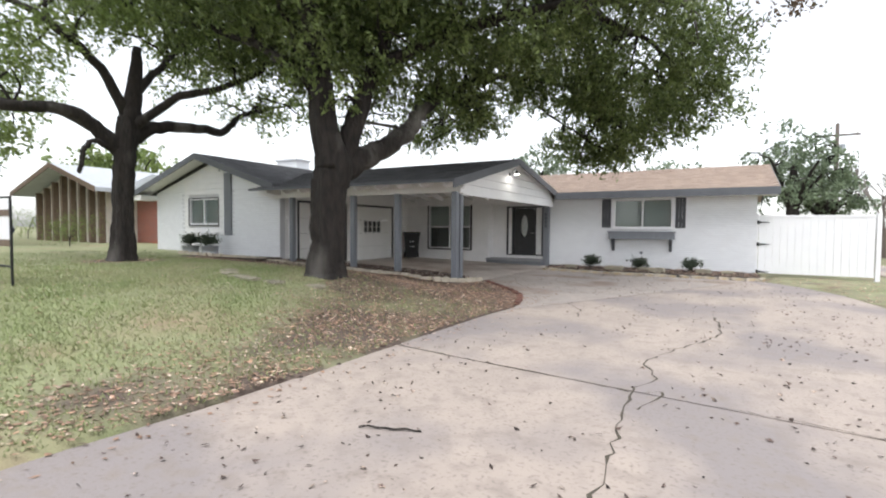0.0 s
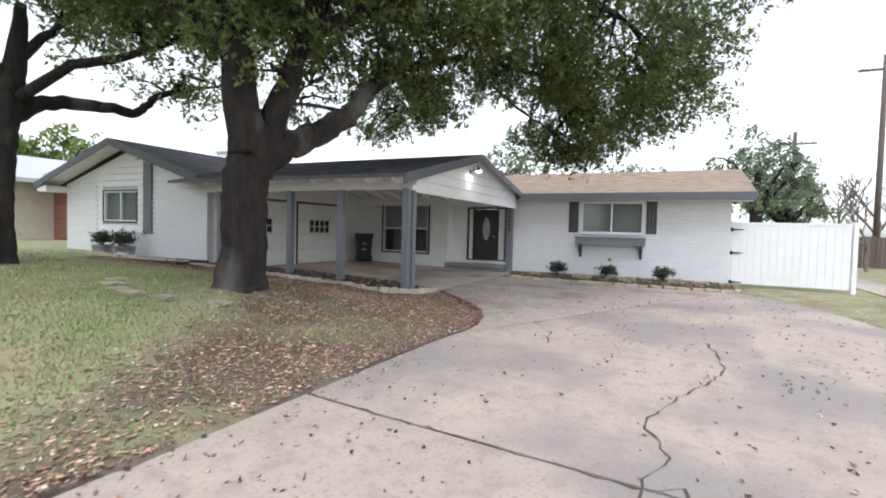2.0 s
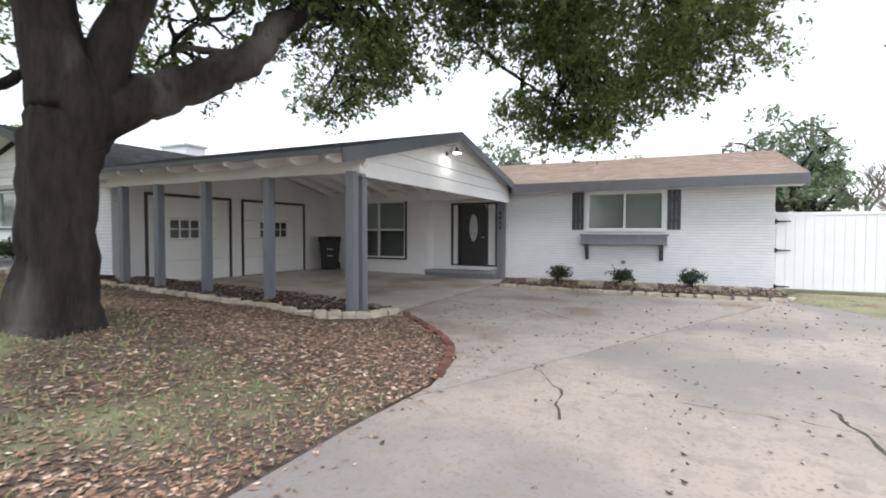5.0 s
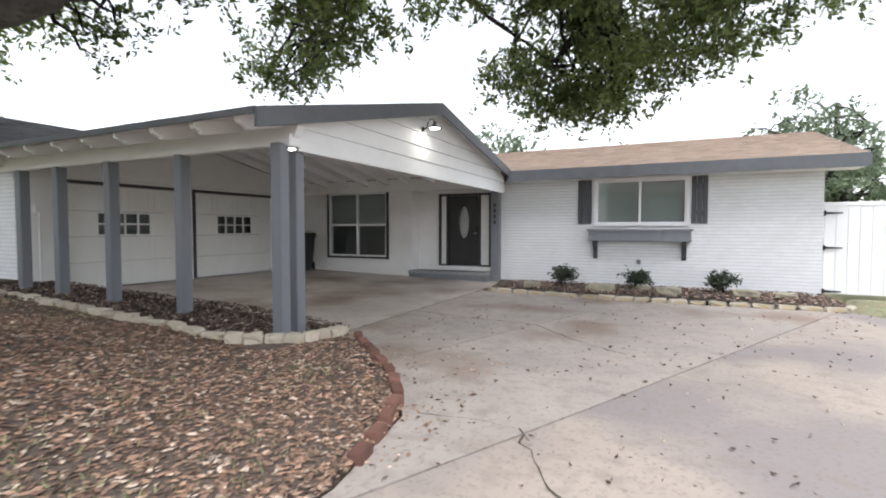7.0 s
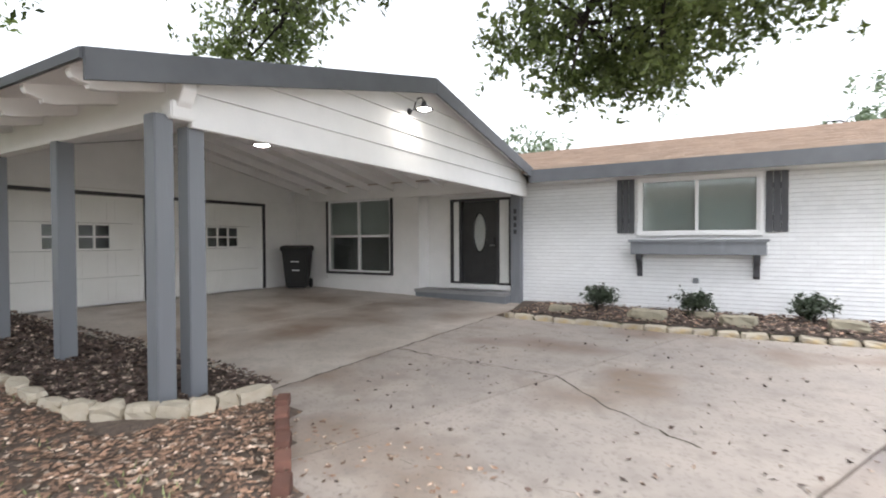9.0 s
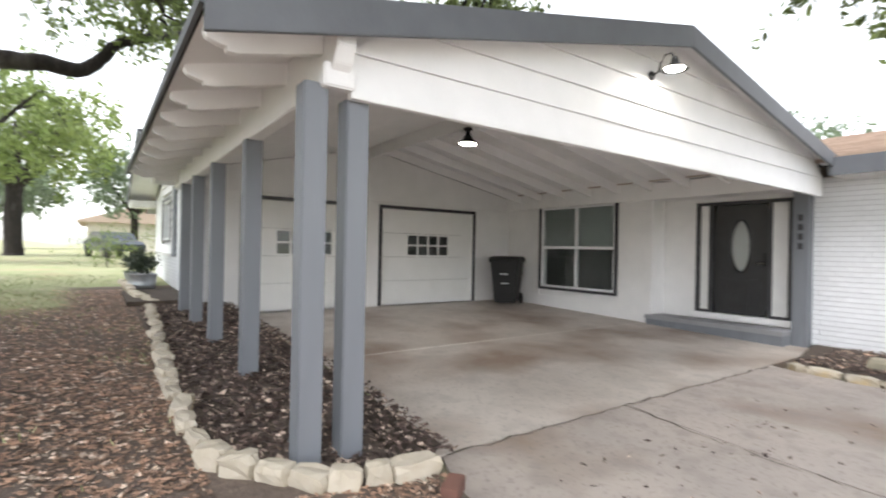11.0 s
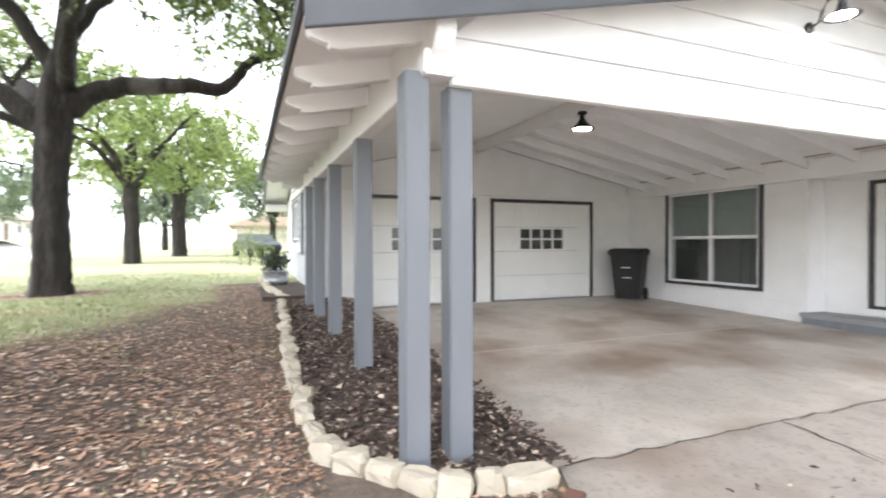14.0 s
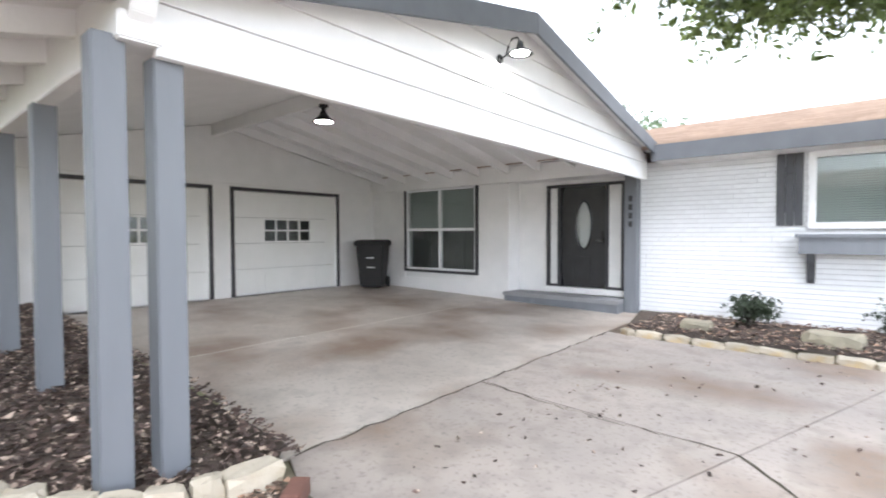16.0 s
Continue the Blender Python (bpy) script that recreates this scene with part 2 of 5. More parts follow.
def tube(bm, pts, radii, steps=8):
    pts = [Vector(p) for p in pts]
    rings = []
    for i, p in enumerate(pts):
        d = (pts[min(i + 1, len(pts) - 1)] - pts[max(i - 1, 0)]).normalized()
        u = d.cross(Vector((0.3, 0.9, 0.1)) if abs(d.z) > 0.9 else Vector((0, 0, 1))).normalized()
        w = d.cross(u)
        rings.append([bm.verts.new(p + radii[i] * (u * math.cos(k) + w * math.sin(k))) for k in (math.tau * j / steps for j in range(steps))])
    for a, b in zip(rings, rings[1:]):
        best = min(range(steps), key=lambda s: (a[0].co - b[s].co).length)
        for i in range(steps):
            j = (i + 1) % steps
            bm.faces.new((a[i], a[j], b[(j + best) % steps], b[(i + best) % steps]))
    bm.faces.new(rings[0][::-1])
    bm.faces.new(rings[-1])


def mesh_of(name, bm, material, smooth=False):
    me = bpy.data.meshes.new(name)
    bm.normal_update()
    bm.to_mesh(me)
    bm.free()
    me.materials.append(material)
    if smooth:
        me.shade_smooth()
    return me


def part(name, bm, material, parent=None, label="", smooth=False):
    ob = new(name, mesh_of(name, bm, material, smooth))
    if parent:
        ob.parent = parent
    if label:
        ob["label"] = label
    return ob


def thing(name, label, category, group="", at=(0, 0, 0), kind=""):
    ob = new(name)
    ob.location = at
    return tagged(ob, label, category, group, kind)


def setting(name, bm, material, label, category, smooth=False):
    return tagged(part(name, bm, material, smooth=smooth), label, category, kind="structure")


def raw(name, verts, faces, material):
    me = bpy.data.meshes.new(name)
    me.from_pydata(verts, [], faces)
    me.materials.append(material)
    return new(name, me)


rng = random.Random(7)


def drive_z(x):
    return float(np.interp(x, [-12.45, -5.6, -2.5, 5.0], [-0.01, -0.17, -0.22, -0.24]))


def smooth01(v):
    v = min(1.0, max(0.0, v))
    return v * v * (3 - 2 * v)


def ground_z(x, y):
    open_lawn = float(np.interp(x, [-60, -18, -13.4, -9, -7, -5.5, -4.2, -3.4, -2.9, 5, 30], [0.55, 0.42, 0.38, 0.38, 0.37, 0.17, -0.06, -0.17, -0.22, -0.25, -0.3]))
    bed = float(np.interp(x, [-60, -18, -15, -11.4, -7, -5.3, -3.4, 5, 30], [0.55, 0.38, 0.29, 0.19, 0.06, -0.08, -0.19, -0.25, -0.3]))
    f = smooth01((y - 8.6) / 2.4)
    z = open_lawn * (1 - f) + bed * f
    s = smooth01((1.5 - y) / 3.0)
    return z * (1 - s) + (-0.26) * s + 2.3 * smooth01((-10.0 - y) / 12.0)


# ---- ground, street, driveway ----
DRIVE = [(-3.7, -1.6), (-3.55, 1.9), (-3.42, 3.2), (-3.36, 5.8), (-3.3, 8.3), (-3.2, 9.5), (-3.4, 10.6), (-3.9, 11.35), (-4.6, 11.95), (-5.25, 12.5), (-5.6, 12.66), (-5.6, 17.9), (-5.0, 17.8), (-1.0, 17.95), (1.3, 18.1), (2.1, 16.9), (2.75, 15.4), (3.1, 13.4), (3.5, 11.6), (4.6, 7.5), (4.9, 3.0), (5.2, -1.6)]


def inside(x, y, poly):
    hit = False
    for (ax, ay), (bx, by) in zip(poly, poly[1:] + poly[:1]):
        if (ay > y) != (by > y) and x < (bx - ax) * (y - ay) / (by - ay) + ax:
            hit = not hit
    return hit


def litter(x, y):
    start = float(np.interp(y, [2, 4, 5.6, 6.6, 8.0], [-5.0, -5.1, -5.6, -6.3, -7.2]))
    patch = 0.75 + 0.5 * noise.noise((x * 0.8, y * 0.8, 21))
    near_drive = float(np.interp(y, [1.5, 4, 6.5], [0.5, 0.75, 0.9])) * patch * smooth01((x - start) / 1.3) * smooth01((y - 0.5) / 2.0)
    if x > 1.0:
        return 0.35
    by_bed = smooth01((y - 7.9 - 0.3 * max(0, min(-7 - x, 6))) / 1.3)
    ring = 0.7 * smooth01((1.15 - math.dist((x, y), (-13.4, 7.7))) / 0.5)
    return max(near_drive, by_bed, ring) if x > -16 and y < 12.9 else 0.0


def build_ground():
    xs = [-400, -200, -120, -80, -60, -45, -35, -28] + [-24 + 0.5 * i for i in range(32)] + [-8 + 0.2 * i for i in range(27)] + [-2.4 + 0.6 * i for i in range(16)] + [8, 12, 20, 35, 60, 120, 200, 400]
    ys = [-400, -200, -100, -50, -25, -14, -9, -5, -2] + [-1 + 0.4 * i for i in range(34)] + [13, 14, 16, 18, 20, 22, 25, 30, 40, 60, 100, 200, 400]
    verts, vals = [], []
    for y in ys:
        for x in xs:
            low = 0.0
            if inside(x, y, DRIVE):
                low = 0.14
            if -20 < x < 1.4 and y > 12.6:
                low = 0.25
            if y < -1.0:
                low = 0.08
            bumpy = 0.018 * noise.noise((x * 1.4, y * 1.4, 0)) if -20 < x < 5 and 0 < y < 12 else 0
            verts.append((x, y, ground_z(x, y) - low + bumpy))
            vals.append(litter(x, y))
    w = len(xs)
    faces = [(j * w + i, j * w + i + 1, (j + 1) * w + i + 1, (j + 1) * w + i) for j in range(len(ys) - 1) for i in range(w - 1)]
    ob = raw("ground", verts, faces, LAWN)
    at = ob.data.attributes.new("litter", "FLOAT", "POINT")
    at.data.foreach_set("value", vals)
    ob.data.shade_smooth()
    return tagged(ob, "patchy winter lawn with bare leaf-strewn earth", "lawn", kind="structure")


build_ground()
setting("road", boxes((-250, -9.5, -0.5, 250, -1.6, -0.27)), ASPH, "pale concrete residential street", "road")
setting("kerb", boxes((-250, -1.6, -0.5, -3.8, -1.35, -0.14), (5.3, -1.6, -0.5, 250, -1.35, -0.14), bevel=0.03), CAULK, "pale concrete street kerb", "kerb")
setting("pavement", boxes((5.0, 11.5, -0.4, 6.4, 34, -0.22)), CONC, "narrow concrete path beside the white gate", "path")


setting("drive_across", prism([(-9.6, -0.5), (-9.6, -0.2), (-13.0, 0.15), (-16.0, 1.1), (-19.0, 1.95), (-22.5, 2.2), (-22.5, -0.5)], "x", -84, -44), ASPH, "bleached concrete forecourt across the street", "driveway")


def clip(poly, p, q, gap):
    """The part of a polygon to the left of the line p -> q, pulled back by gap."""
    d = Vector((q[0] - p[0], q[1] - p[1])).normalized()
    side = lambda a: d.x * (a[1] - p[1]) - d.y * (a[0] - p[0]) - gap
    out = []
    for a, b in zip(poly, poly[1:] + poly[:1]):
        sa, sb = side(a), side(b)
        if sa >= 0:
            out.append(a)
        if (sa >= 0) != (sb >= 0):
            t = sa / (sa - sb)
            out.append((a[0] + t * (b[0] - a[0]), a[1] + t * (b[1] - a[1])))
    return out


def slab(name, poly, material, parent, up=0.0):
    bm = bmesh.new()
    bm.faces.new([bm.verts.new((x, y, 0)) for x, y in poly])
    bmesh.ops.triangulate(bm, faces=bm.faces[:])
    for x in (-5.6, -2.5):
        bmesh.ops.bisect_plane(bm, geom=bm.verts[:] + bm.edges[:] + bm.faces[:], plane_co=(x, 0, 0), plane_no=(1, 0, 0))
    made = bmesh.ops.extrude_face_region(bm, geom=bm.faces[:])
    low = {v for v in made["geom"] if isinstance(v, bmesh.types.BMVert)}
    for v in bm.verts:
        v.co.z = drive_z(v.co.x) + up - (0.16 if v in low else 0)
    bmesh.ops.recalc_face_normals(bm, faces=bm.faces[:])
    return part(name, bm, material, parent)


drive = thing("driveway", "pinkish-grey cracked concrete driveway with scattered leaves", "driveway", kind="structure")
slab("joint_bed", DRIVE, CRACK, drive, -0.03)
cut_a, cut_b, cut_c = ((-3.42, 14.6), (-2.65, 16.96)), ((-2.49, 10.67), (-0.49, 14.89)), ((-3.4, 5.85), (1.31, 5.35))
west = clip(DRIVE, *cut_a, 0.008)
east = clip(DRIVE, *cut_b[::-1], 0.012)
between = clip(clip(DRIVE, *cut_a[::-1], 0.008), *cut_b, 0.012)
west = clip(west, (-5.6, 0), (-5.6, 20), -5.0)
for piece in (clip(west, (-5.68, 14.75), (-3.42, 14.6), 0.008), clip(west, (-3.42, 14.6), (-5.68, 14.75), 0.008),
              clip(between, *cut_c, 0.018), clip(east, *cut_c, 0.018), clip(clip(between, *cut_c[::-1], 0.018), (-9, -3), (9, -3), 0), clip(east, *cut_c[::-1], 0.018)):
    if len(piece) > 2:
        mid_x = sum(p[0] for p in piece) / len(piece)
        slab("slab", piece, CONC2 if mid_x < -1.9 and min(p[1] for p in piece) > 5 else CONC, drive)

carport_floor = thing("carport_floor", "stained grey concrete carport slab", "floor", kind="structure")
slab("slab", [(-12.45, 12.62), (-8.516, 12.62), (-8.516, 20.4), (-12.45, 20.4)], SLABC, carport_floor)
slab("slab", [(-8.484, 12.62), (-5.615, 12.62), (-5.615, 20.2), (-8.484, 20.2)], SLABC, carport_floor)
slab("joint_filler", [(-8.516, 12.62), (-8.484, 12.62), (-8.484, 19.5), (-8.516, 19.5)], CAULK, carport_floor, -0.002)


def crack(points, width=0.02, seed=1):
    r = random.Random(seed)
    pts = []
    for a, b in zip(points, points[1:]):
        n = max(2, int(math.dist(a, b) / 0.12))
        for i in range(n):
            pts.append((a[0] + (b[0] - a[0]) * i / n + r.uniform(-0.03, 0.03), a[1] + (b[1] - a[1]) * i / n + r.uniform(-0.03, 0.03)))
    pts.append(points[-1])
    verts, faces = [], []
    for i, (x, y) in enumerate(pts):
        w = 0.5 * width * r.uniform(0.2, 1.4)
        verts += [(x - w, y - w * 0.4, drive_z(x) + 0.003), (x + w, y + w * 0.4, drive_z(x) + 0.003)]
        if i:
            k = 2 * i
            faces.append((k - 2, k - 1, k + 1, k))
    ob = raw("crack", verts, faces, CRACK)
    ob.parent = drive


crack([(-0.36, 3.0), (-0.34, 3.65), (-0.41, 4.87), (-0.47, 5.53), (-0.31, 6.07), (-0.5, 6.7), (-0.18, 7.68), (0.12, 8.4), (0.25, 9.0), (0.23, 9.83), (0.13, 10.43)], 0.028, 1)
crack([(-2.49, 10.67), (-2.25, 10.25), (-2.06, 9.94), (-1.9, 9.2)], 0.02, 2)
crack([(-3.42, 14.6), (-3.06, 14.22), (-2.85, 13.95), (-2.02, 13.35)], 0.02, 3)
crack([(-3.4, 5.85), (-2.3, 5.73), (-1.25, 5.62), (-0.47, 5.5)], 0.045, 8)
crack([(-0.47, 5.5), (-0.18, 5.66), (-0.33, 5.05)], 0.02, 4)
crack([(-5.6, 14.75), (-4.64, 14.62), (-3.42, 14.6)], 0.03, 5)
crack([(-5.59, 12.7), (-5.59, 15.2), (-5.59, 17.8)], 0.02, 9)
crack([(-3.3, 10.7), (-2.87, 10.78), (-2.5, 10.76), (-2.4, 10.6)], 0.02, 11)
crack([(-1.89, 10.09), (-0.3, 10.01), (0.89, 9.85), (3.6, 9.6)], 0.014, 12)
crack([(-0.47, 5.53), (0.58, 5.47), (1.31, 5.35), (3.0, 5.15)], 0.012, 13)
crack([(-3.75, 12.12), (-3.0, 12.2), (-2.2, 12.45)], 0.008, 6)


# ---- house structure ----
def wall_y(name, x0, x1, y0, y1, z0, z1, holes, material, label):
    """A wall along x, with openings (x0, z0, x1, z1)."""
    bm = bmesh.new()
    xs = sorted({x0, x1, *(h[0] for h in holes), *(h[2] for h in holes)})
    for a, b in zip(xs, xs[1:]):
        gaps = sorted((h[1], h[3]) for h in holes if h[0] <= a + 1e-6 and h[2] >= b - 1e-6)
        z = z0
        for lo, hi in gaps:
            if lo > z:
                bm_box(bm, a, y0, z, b, y1, lo)
            z = hi
        bm_box(bm, a, y0, z, b, y1, z1)
    return setting(name, bm, material, label, "wall")


def wall_x(name, y0, y1, x0, x1, z0, z1, holes, material, label):
    bm = bmesh.new()
    ys = sorted({y0, y1, *(h[0] for h in holes), *(h[2] for h in holes)})
    for a, b in zip(ys, ys[1:]):
        z = z0
        for lo, hi in sorted((h[1], h[3]) for h in holes if h[0] <= a + 1e-6 and h[2] >= b - 1e-6):
            if lo > z:
                bm_box(bm, x0, a, z, x1, b, lo)
            z = hi
        bm_box(bm, x0, a, z, x1, b, z1)
    return setting(name, bm, material, label, "wall")


WINGY, WINY, DOORY, GARX = 19.95, 19.55, 19.98, -12.45
WING_WIN = (-3.36, 1.36, -1.36, 2.4)
wall_wing = wall_y("wall_wing", -5.82, 1.18, WINGY + 0.012, WINGY + 0.22, -0.5, 2.5, [WING_WIN], MORTAR, "white-painted brick bedroom wing wall")
wall_wing_end = wall_x("wall_wing_end", WINGY + 0.22, 28.0, 0.98, 1.175, -0.5, 2.5, [], MORTAR, "white-painted brick side wall of the wing")
CWIN = (-11.25, 0.42, -9.17, 2.3)
wall_entry = wall_y("wall_carport_back", GARX, -8.34, WINY + 0.025, WINY + 0.2, -0.5, 2.9, [CWIN], WHITE, "white carport back wall with wide siding")
setting("wall_entry_return", boxes((-8.54, WINY + 0.2, -0.5, -8.34, DOORY + 0.1, 2.9)), WHITE, "white return wall beside the entry", "wall")
wall_y("wall_door", -8.34, -5.82, DOORY, DOORY + 0.2, -0.3, 2.9, [(-7.68, 0.2, -6.1, 2.22)], WHITE, "white wall round the front door")
G1, G2 = (12.92, 0.0, 15.3, 2.15), (15.8, 0.0, 18.35, 2.15)
wall_garage = wall_x("wall_garage", 12.31, 19.75, GARX - 0.2, GARX, -0.4, 2.3, [G1, G2], WHITE, "white garage wall under the carport")
LWIN = (-17.25, 1.36, -15.55, 2.32)
LY = 12.1
wall_left = wall_y("wall_left_wing", -19.4, GARX, LY, LY + 0.2, 0.0, 2.6, [LWIN], MORTAR, "white-painted brick wall of the gabled wing")
setting("wall_left_gable", prism([(-19.4, 2.6), (GARX, 2.6), (-15.92, 3.62)], "y", LY + 0.02, LY + 0.2), BRICKJ, "white-painted gable of the wing", "wall")
setting("wall_left_side", boxes((-19.4, LY + 0.2, 0.0, -19.2, 26, 2.6)), BRICKJ, "white-painted brick side wall", "wall")
setting("wall_back", boxes((-19.4, 27.8, -0.3, 1.18, 28.0, 2.5)), BRICKJ, "white-painted brick rear wall", "wall")

# lap siding on the carport back wall
z = -0.2
while z < 2.35:
    for a, b in ((GARX, CWIN[0] - 0.07), (CWIN[2] + 0.07, -8.34), (CWIN[0] - 0.07, CWIN[2] + 0.07)):
        if not (z + 0.2 > CWIN[1] - 0.07 and z < CWIN[3] + 0.07 and abs(a - CWIN[0] + 0.07) < 1e-6):
            part("board", prism([(WINY + 0.025, z + 0.004), (WINY + 0.025, z + 0.206), (WINY + 0.012, z + 0.206), (WINY - 0.004, z + 0.004)], "x", a, b), WHITE, wall_entry)
    z += 0.21

# carport: beam, gable, ceiling, roof
RY, RZ = 15.45, 3.5
SL = 0.235


def roof_z(y):
    return RZ - (SL * (RY - y) if y < RY else 0.195 * (y - RY))


setting("wall_garage_gable", prism([(12.2, 2.3), (19.6, 2.3), (19.6, roof_z(19.6) - 0.1), (RY, RZ - 0.1), (12.2, roof_z(12.2) - 0.1)], "x", GARX - 0.2, GARX - 0.003), WHITE, "white boarded gable above the garage doors", "wall")
beam = thing("carport_beam", "white-painted timber carport beam with stepped end", "beam")
part("timber", prism([(-12.6, 2.22), (-5.72, 2.22), (-5.66, 2.26), (-5.6, 2.26), (-5.52, 2.33), (-5.47, 2.42), (-5.5, 2.6), (-12.6, 2.6)], "y", 11.78, 11.9, 0.006), WHITE, beam)
part("block", boxes((-5.78, 11.74, 2.2, -5.56, 11.94, 2.34), bevel=0.01), WHITE, beam)
GX = -5.62
gable = thing("carport_gable", "white lap-sided gable above the carport opening", "gable", kind="structure")
z = 2.2
while z < RZ - 0.12:
    h = min(0.2385, RZ - 0.1 - z)
    y0 = max(11.92, RY - (RZ - 0.06 - z) / SL)
    y1 = min(19.6, RY + (RZ - 0.06 - z) / 0.195)
    ya, yb = max(11.92, RY - (RZ - 0.06 - z - h) / SL), min(19.6, RY + (RZ - 0.06 - z - h) / 0.195)
    for yy in ([(y0, ya, yb, y1)] if yb > ya else []):
        bm = bmesh.new()
        lo = [bm.verts.new(p) for p in ((GX + 0.022, y0, z + 0.003), (GX + 0.022, y1, z + 0.003), (GX + 0.006, yb, z + h), (GX + 0.006, ya, z + h))]
        hi = [bm.verts.new(p) for p in ((GX - 0.03, y0, z + 0.003), (GX - 0.03, y1, z + 0.003), (GX - 0.03, yb, z + h), (GX - 0.03, ya, z + h))]
        bm.faces.new(lo)
        bm.faces.new(hi[::-1])
        for i in range(4):
            bm.faces.new((lo[(i + 1) % 4], lo[i], hi[i], hi[(i + 1) % 4]))
        bmesh.ops.recalc_face_normals(bm, faces=bm.faces[:])
        part("board", bm, WHITE, gable)
    z += 0.24
part("backing", prism([(11.92, 2.21), (19.6, 2.21), (19.6, roof_z(19.6) - 0.08), (RY, RZ - 0.08), (11.92, roof_z(11.92) - 0.08)], "x", GX - 0.12, GX - 0.035), WHITE, gable)
part("drip_board", boxes((GX - 0.02, 11.92, 2.16, GX + 0.04, 19.5, 2.2), bevel=0.004), WHITE, gable)
setting("ceiling", prism([(11.9, roof_z(11.9) - 0.09), (RY, RZ - 0.09), (19.6, roof_z(19.6) - 0.09), (19.6, roof_z(19.6) - 0.05), (RY, RZ - 0.05), (11.9, roof_z(11.9) - 0.05)], "x", -12.45, GX - 0.12), WHITE, "white-painted sloping carport ceiling", "ceiling")
setting("wall_carport_header", boxes((GARX + 0.002, WINY - 0.12, 2.3, -8.2, WINY + 0.02, 2.63), (GARX + 0.003, 12.2, 2.28, GARX + 0.06, WINY - 0.12, 2.42), (-8.2, WINY - 0.12, 2.3, GX - 0.13, DOORY - 0.01, 2.61)), WHITE, "white header beams along the carport walls", "beam")
for i in range(9):
    x = -11.9 + 0.72 * i
    ob = part("rafter", prism([(RY - 0.02, RZ - 0.26), (WINY - 0.1, roof_z(WINY - 0.1) - 0.26), (WINY - 0.1, roof_z(WINY - 0.1) - 0.085), (RY - 0.02, RZ - 0.095)], "x", x - 0.03, x + 0.03), WHITE)
    tagged(ob, "white-painted sloping carport rafter", "rafter", "carport rafters")
tagged(part("ridge_board", boxes((-12.4, RY - 0.09, RZ - 0.34, GX - 0.13, RY - 0.03, RZ - 0.09), bevel=0.005), WHITE), "white-painted ridge board under the ceiling", "beam")
# rafter tails over the beam
tail = [(11.95, 0.02), (11.3, 0.02), (11.24, 0.035), (11.24, 0.06), (11.2, 0.075), (11.14, 0.11), (11.12, 0.15), (11.13, 0.18), (11.95, 0.18)]
for i in range(10):
    x = -5.72 - 0.7 * i
    ob = part("rafter_tail", prism([(y, roof_z(y) - 0.235 + dz) for y, dz in tail], "x", x - 0.035, x + 0.035, 0.004), WHITE)
    tagged(ob, "white-painted rafter tail with scrolled end", "rafter", "carport rafter tails")


def shingle_roof(name, corners, along, up, courses, material, parent, thick=0.03):
    """Courses of shingles on the plane at corners[0], with unit steps along and up, each a wedge whose tabs vary."""
    o, r = Vector(corners), random.Random(3)
    verts, faces = [], []
    n = Vector(along).cross(Vector(up)).normalized()
    if n.z < 0:
        n = -n
    for c in range(courses):
        length = Vector(along).length
        s, a = 0.0, Vector(along).normalized()
        du = Vector(up) / courses
        x = -r.uniform(0, 0.3)
        while x < length:
            w = r.uniform(0.24, 0.36)
            p0, p1 = max(0, x), min(length, x + w - 0.006)
            if p1 > p0:
                lift = n * (0.014 + r.uniform(0, 0.006))
                b = o + du * c
                k = len(verts)
                verts += [b + a * p0 + lift, b + a * p1 + lift, b + a * p1 + du * 1.1 + n * 0.002, b + a * p0 + du * 1.1 + n * 0.002, b + a * p0, b + a * p1]
                faces += [(k, k + 1, k + 2, k + 3), (k + 4, k + 5, k + 1, k)]
            x += w
    ob = raw(name, [tuple(v) for v in verts], faces, material)
    ob.parent = parent
    ob["kind"] = "stuff"
    return ob


carport_roof = thing("roof_carport", "low grey-shingled carport roof with charcoal fascia", "roof", kind="structure")
XE = -5.42
part("deck", prism([(11.1, roof_z(11.1) - 0.05), (RY, RZ - 0.05), (19.7, roof_z(19.7) - 0.05), (19.7, roof_z(19.7)), (RY, RZ), (11.1, roof_z(11.1))], "x", -12.7, XE), SHING, carport_roof)
part("deck", prism([(12.4, roof_z(12.4) - 0.05), (RY, RZ - 0.05), (19.7, roof_z(19.7) - 0.05), (19.7, roof_z(19.7)), (RY, RZ), (12.4, roof_z(12.4))], "x", -15.9, -12.7), SHING, carport_roof)
up_l = Vector((0, RY - 11.08, RZ - roof_z(11.08)))
shingle_roof("shingles", (-12.7, 11.08, roof_z(11.08)), (7.28, 0, 0), up_l, 28, SHING, carport_roof)
shingle_roof("shingles", (-15.9, 12.4, roof_z(12.4)), (3.2, 0, 0), Vector((0, RY - 12.4, RZ - roof_z(12.4))), 20, SHING, carport_roof)
shingle_roof("shingles", (-15.9, 19.7, roof_z(19.7)), (10.48, 0, 0), Vector((0, RY - 19.7, RZ - roof_z(19.7))), 28, SHING, carport_roof)
for ya, yb in ((11.08, RY), (19.62, RY)):
    part("fascia", prism([(ya, roof_z(ya) - 0.2), (yb, RZ - 0.2), (yb, RZ + 0.012), (ya, roof_z(ya) + 0.012)], "x", XE, XE + 0.035, 0.004), FASCIA, carport_roof)
part("soffit", prism([(11.1, roof_z(11.1) - 0.062), (RY, RZ - 0.062), (19.6, roof_z(19.6) - 0.062), (19.6, roof_z(19.6) - 0.052), (RY, RZ - 0.052), (11.1, roof_z(11.1) - 0.052)], "x", GX + 0.0, XE), WHITE, carport_roof)
